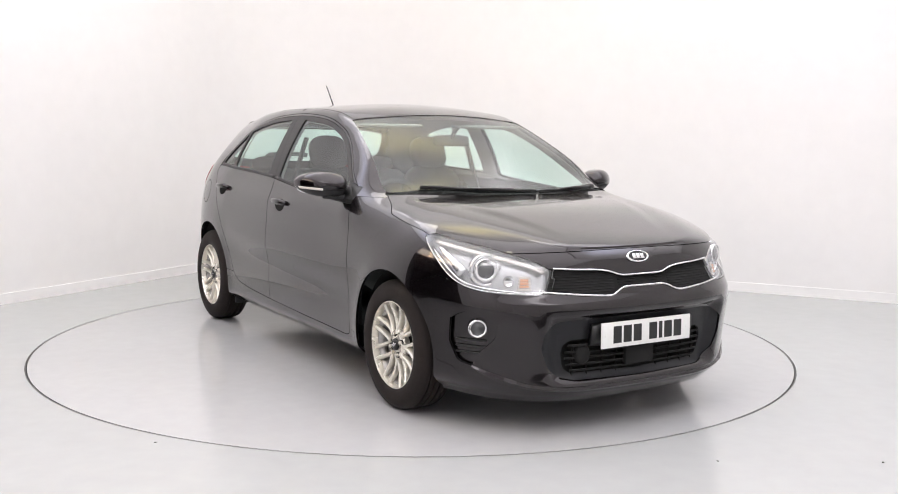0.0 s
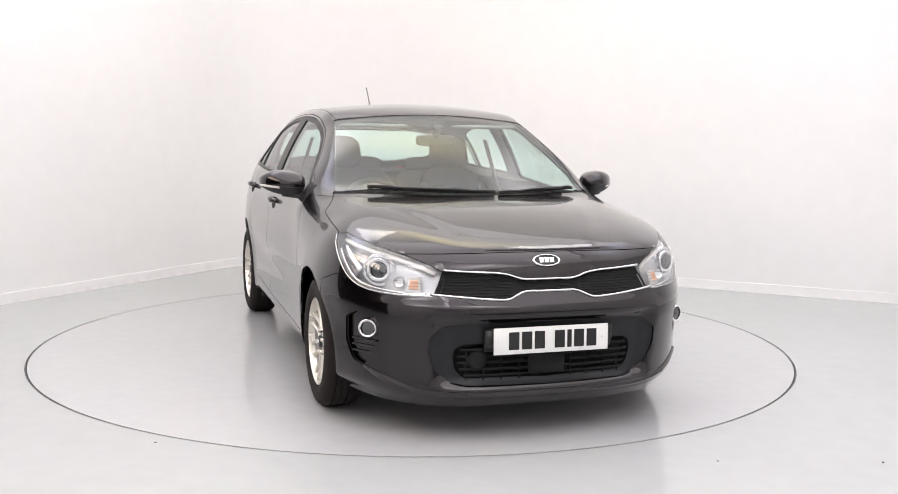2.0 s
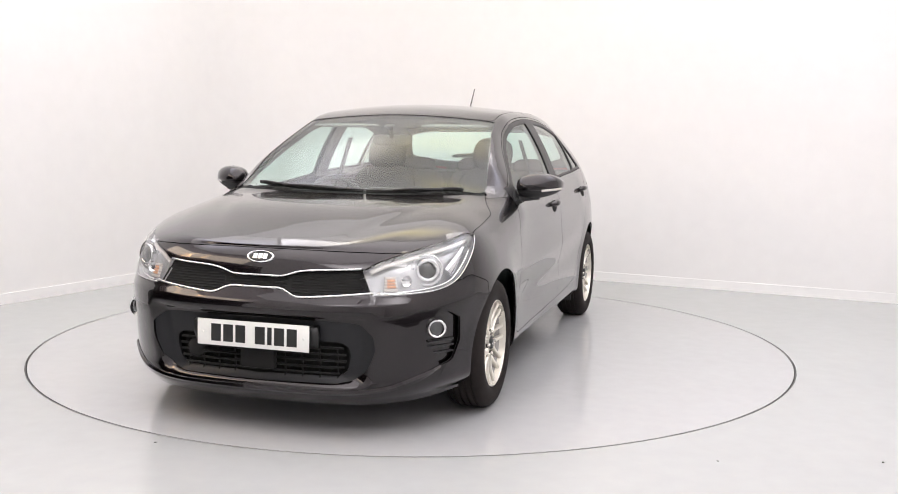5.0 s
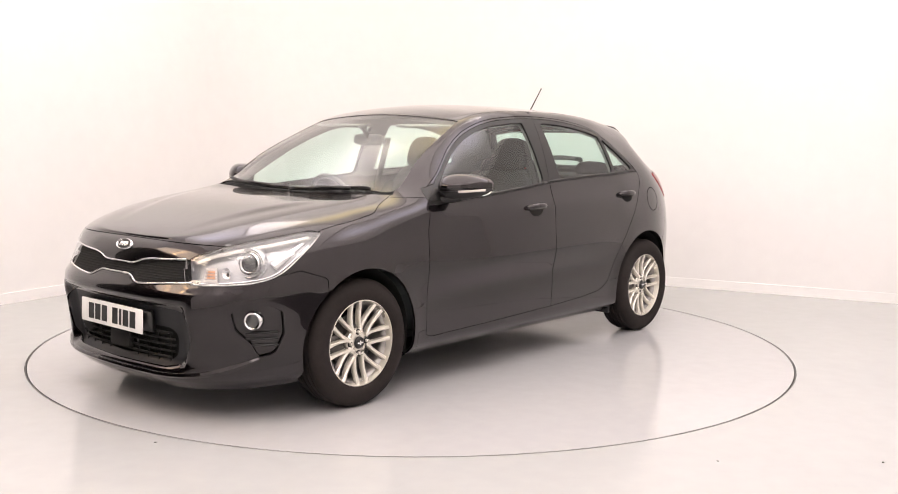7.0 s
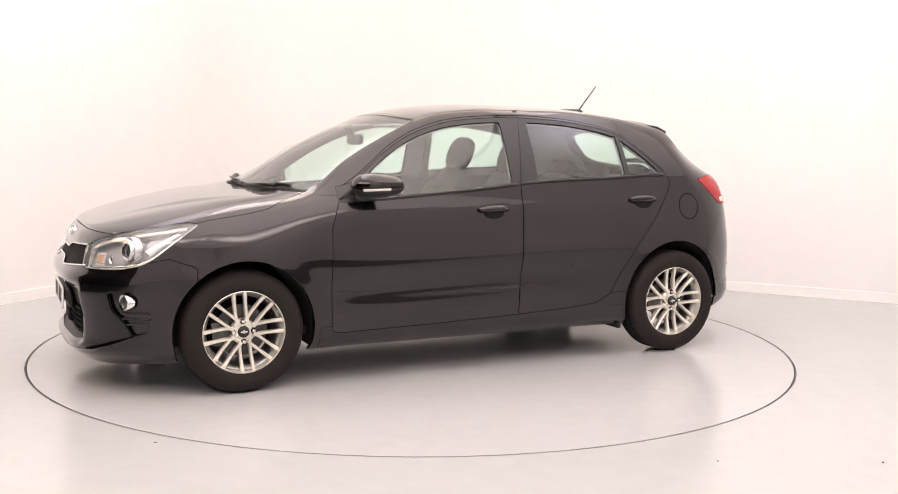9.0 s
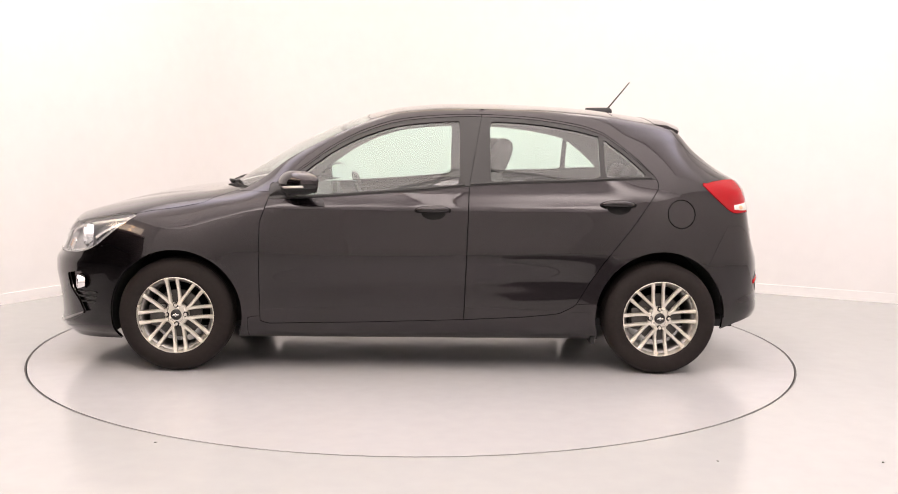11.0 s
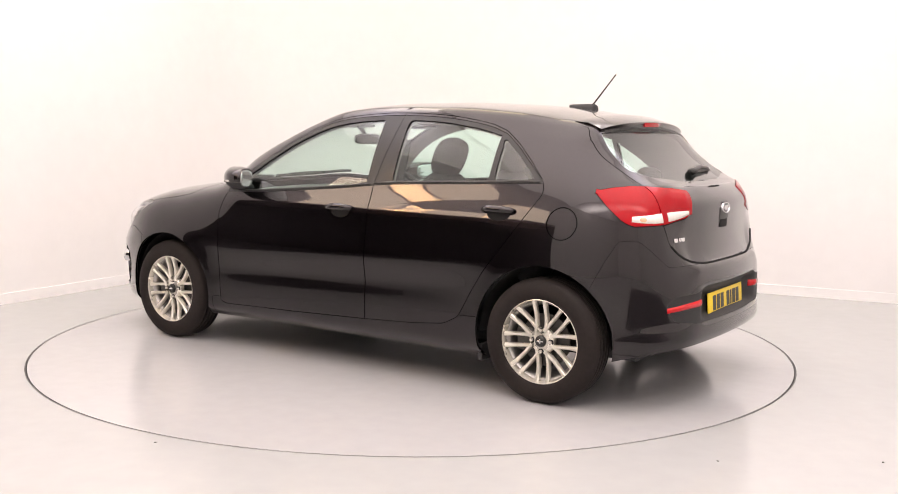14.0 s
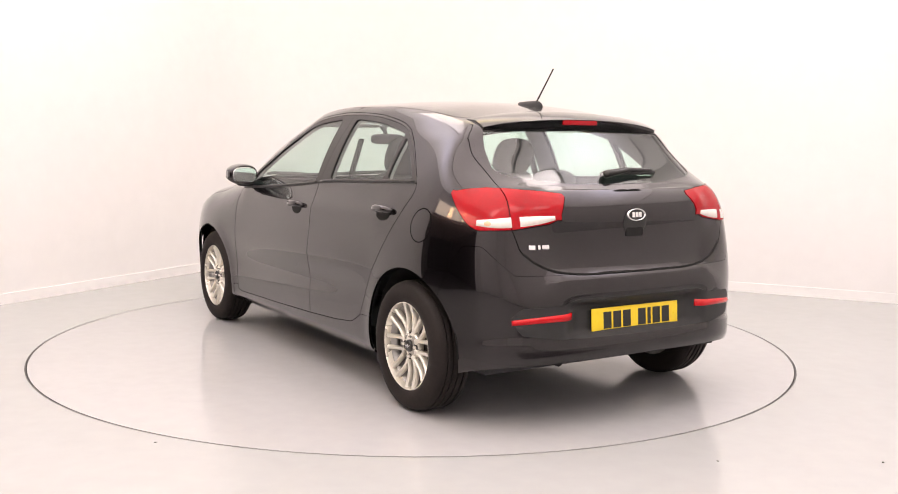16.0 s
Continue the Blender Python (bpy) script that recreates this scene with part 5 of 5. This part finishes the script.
def handle(x, z):
    def grip():
        bm = bmesh.new()
        p, n = on_side(x, z)
        pts = []
        for t in np.linspace(-1, 1, 15):
            q, m = on_side(x - t * 0.088, z + 0.004, 0.0)
            lift = 0.030 * (1 - t ** 4) - 0.002
            pts.append(q + m * lift)
        tube(bm, pts, [0.012 + 0.007 * (1 - t * t) for t in np.linspace(-1, 1, 15)], 12, 1.0)
        return bm

    # shade of the body-coloured recess, laid on the door as a black disc
    def cup():
        bm = bmesh.new()
        p, n = on_side(x - 0.004, z - 0.010, 0.0005)
        b = dome(1.0, 0.004, 32)
        b.transform(facing(p, n) @ Matrix.Diagonal((0.064, 1, 0.036, 1)))
        return b
    return grip, cup


for nm, x, z in (("front_door", -0.063, 0.868), ("rear_door", -1.045, 0.906)):
    g, c = handle(x, z)
    both("door_handle", g, PAINT, doors[nm], "body-coloured door handle")
    both("handle_cup", c, DARK, doors[nm], "dark handle recess")
# dark rubber strip along the foot of the windows
for nm, x0, x1 in (("front_door", 0.70, -0.232), ("rear_door", -0.262, -1.235)):
    both("belt_seal", lambda: skin_strip([(x, float(SHOULDER(x)) + 0.006) for x in np.linspace(x0, x1, 24)], 0.014, 0.001, 0.005, on_side), BLACK, doors[nm], "black rubber belt seal")
both("window_divider", lambda: skin_strip([(-0.97, z) for z in np.linspace(1.045, 1.262, 8)], 0.024, -0.004, 0.004, on_side), BLACK, doors["rear_door"], "black window divider")

# ---- cabin ----
part("headlining", piece(("roof", "hatch"), True, push=-0.035, gap=0.0, lip=0.0, zlow=1.33), LINING, car, "pale grey headlining")
pair("cabin_pillar_trim", piece(("front_frame", "rear_frame", "rear_quarter", "front_door", "rear_door", "front_wing", "roof"), push=-0.028, gap=0.0, lip=0.0, zlow=0.99), PILLAR, "light grey pillar trim")
pair("door_card", piece(("front_door", "rear_door"), push=-0.07, gap=0.0, lip=0.0, zlow=0.3, zhigh=1.0), DASH, "dark grey door card")
bm = bmesh.new()
box(bm, -1.72, 0.95, -0.70, 0.70, 0.24, 0.28)
part("cabin_floor", bm, FABRIC, car, "dark cabin carpet", smooth=False)


def block(bm, cx, cy, cz, sx, sy, sz, px=4.0, m=None):
    b = bmesh.new()
    egg(b, cx, cy, cz, sx / 2, sy / 2, sz / 2, px, 28, 14)
    if m is not None:
        b.transform(m)
    me = bpy.data.meshes.new("tmp")
    b.to_mesh(me)
    b.free()
    bm.from_mesh(me)
    bpy.data.meshes.remove(me)


def front_seat(y):
    lean = pose(-0.20, y, 0.48, 0, -22, 0)
    bm = bmesh.new()
    block(bm, 0.02, y, 0.42, 0.52, 0.46, 0.17)
    for s in (-1, 1):
        block(bm, 0.02, y + s * 0.215, 0.455, 0.46, 0.09, 0.14, 3)
    seat = part("front_seat", bm, FABRIC, car, "charcoal fabric front seat")
    bm = bmesh.new()
    block(bm, 0, 0, 0.305, 0.13, 0.45, 0.65, 3.4, lean)
    for s in (-1, 1):
        block(bm, 0.035, s * 0.2, 0.26, 0.13, 0.09, 0.48, 3, lean)
    part("backrest", bm, FABRIC, seat)
    bm = bmesh.new()
    block(bm, 0.02, 0, 0.708, 0.115, 0.255, 0.225, 2.8, lean)
    part("headrest", bm, FABRIC, seat)
    for s in (-0.06, 0.06):
        bm = bmesh.new()
        tube(bm, [lean @ Vector((0.01, s, 0.58)), lean @ Vector((0.015, s, 0.66))], 0.006, 8)
        part("headrest_post", bm, SATIN, seat, "bright headrest post")
    return seat


front_seat(0.36)
front_seat(-0.36)
lean = pose(-1.05, 0, 0.52, 0, -24, 0)
bm = bmesh.new()
block(bm, -0.85, 0, 0.42, 0.50, 1.26, 0.18, 5)
bench = part("rear_bench", bm, FABRIC, car, "charcoal fabric rear bench")
for y, w in ((0.42, 0.46), (0.0, 0.36), (-0.42, 0.46)):
    bm = bmesh.new()
    block(bm, 0, y, 0.26, 0.14, w, 0.54, 4, lean)
    part("backrest", bm, FABRIC, bench)
    bm = bmesh.new()
    block(bm, 0.0, y, 0.575, 0.09, 0.25, 0.11, 3, lean)
    part("headrest", bm, FABRIC, bench)
bm = bmesh.new()
box(bm, -1.70, -1.28, -0.60, 0.60, 0.985, 1.005, 0.008)
part("parcel_shelf", bm, FABRIC, car, "dark parcel shelf", angle=40)
# dashboard: a swept section across the car
bm, rows = bmesh.new(), []
for y in np.linspace(-0.68, 0.68, 25):
    hood = 0.035 * math.exp(-((y + 0.36) / 0.17) ** 2)
    rows.append([bm.verts.new((x, y, z)) for x, z in ((1.0 - 0.28 * (y / 0.7) ** 2, 0.925), (0.80 - 0.2 * (y / 0.7) ** 2, 0.935), (0.62, 0.93 + hood), (0.54, 0.91 + hood), (0.52, 0.86), (0.56, 0.70), (0.62, 0.50), (0.9, 0.45))])
for a, b in zip(rows, rows[1:]):
    for j in range(7):
        bm.faces.new((a[j], a[j + 1], b[j + 1], b[j]))
bmesh.ops.recalc_face_normals(bm, faces=bm.faces)
dash = part("dashboard", bm, DASH, car, "dark grey dashboard")
bm = bmesh.new()
box(bm, 0.50, 0.53, -0.11, 0.09, 0.83, 0.97, 0.008)
part("centre_screen", bm, BLACK, dash, "black centre display", angle=40)
for y in (-0.6, -0.16, 0.14, 0.6):
    bm = bmesh.new()
    box(bm, 0.505, 0.53, y - 0.05, y + 0.05, 0.79, 0.84, 0.006)
    part("air_vent", bm, BLACK, dash, "", angle=40)
# steering wheel
bm = bmesh.new()
m = pose(0.36, -0.36, 0.845, 0, -68, 0)
pts = [Vector((0.182 * math.cos(a), 0.182 * math.sin(a), 0)) for a in np.linspace(0, 2 * math.pi, 41)]
tube(bm, pts, 0.0155, 10, caps=False)
bmesh.ops.remove_doubles(bm, verts=bm.verts, dist=1e-4)
bm.transform(m)
wheel_rim = part("steering_wheel", bm, BLACK, car, "black three-spoke steering wheel")
bm = bmesh.new()
block(bm, 0, 0, -0.01, 0.13, 0.16, 0.05, 3)
for a in (0, 180, 90):
    b0 = pose(0, 0, 0, 0, 0, a + 0)
    tube(bm, [b0 @ Vector((0, 0.05, -0.01)), b0 @ Vector((0, 0.18, 0))], 0.016, 8, 0.6)
tube(bm, [(0, 0, -0.02), (0, 0, -0.28)], 0.04, 12)
bm.transform(m)
part("steering_hub", bm, BLACK, wheel_rim)
# inside mirror and the sensor housing above it
bm = bmesh.new()
block(bm, 0.42, 0.0, 1.235, 0.035, 0.235, 0.065, 4)
im = part("inside_mirror", bm, BLACK, car, "black interior mirror")
bm = bmesh.new()
tube(bm, [(0.425, 0, 1.245), (0.46, 0, 1.29), (0.47, 0, 1.315)], [0.012, 0.014, 0.03], 10)
part("mirror_stem", bm, BLACK, im)
for s in (-1, 1):
    bm = bmesh.new()
    block(bm, 0.30, s * 0.33, 1.315, 0.17, 0.38, 0.022, 4, None)
    part("sun_visor", bm, LINING, car, "folded pale sun visor")
# seat belts on the middle pillars
bm = bmesh.new()
box(bm, -0.335, -0.29, 0.56, 0.575, 0.7, 1.24, 0.003)
for v in bm.verts:
    v.co.y += (1.24 - v.co.z) * 0.32
pair("seat_belt", bm, FABRIC, "dark seat belt", angle=40)


# ---- what moves ----
AXIS = (0.0216, 0.0122)
EASE = [(0.0, -59.98), (0.5, -60.95), (1.0, -63.52), (1.5, -67.57), (2.0, -73.5)]


def motions():
    turns = EASE + [(t / 2, -49.997 - 11.827 * t / 2) for t in range(5, 33)]
    walk(car, [(t, pose(0, 0, 0, 0, 0, a) @ pose(-AXIS[0], -AXIS[1], 0)) for t, a in turns])
    walk(turntable, [(t, pose(0, 0, 0, 0, 0, a)) for t, a in turns])


motions()
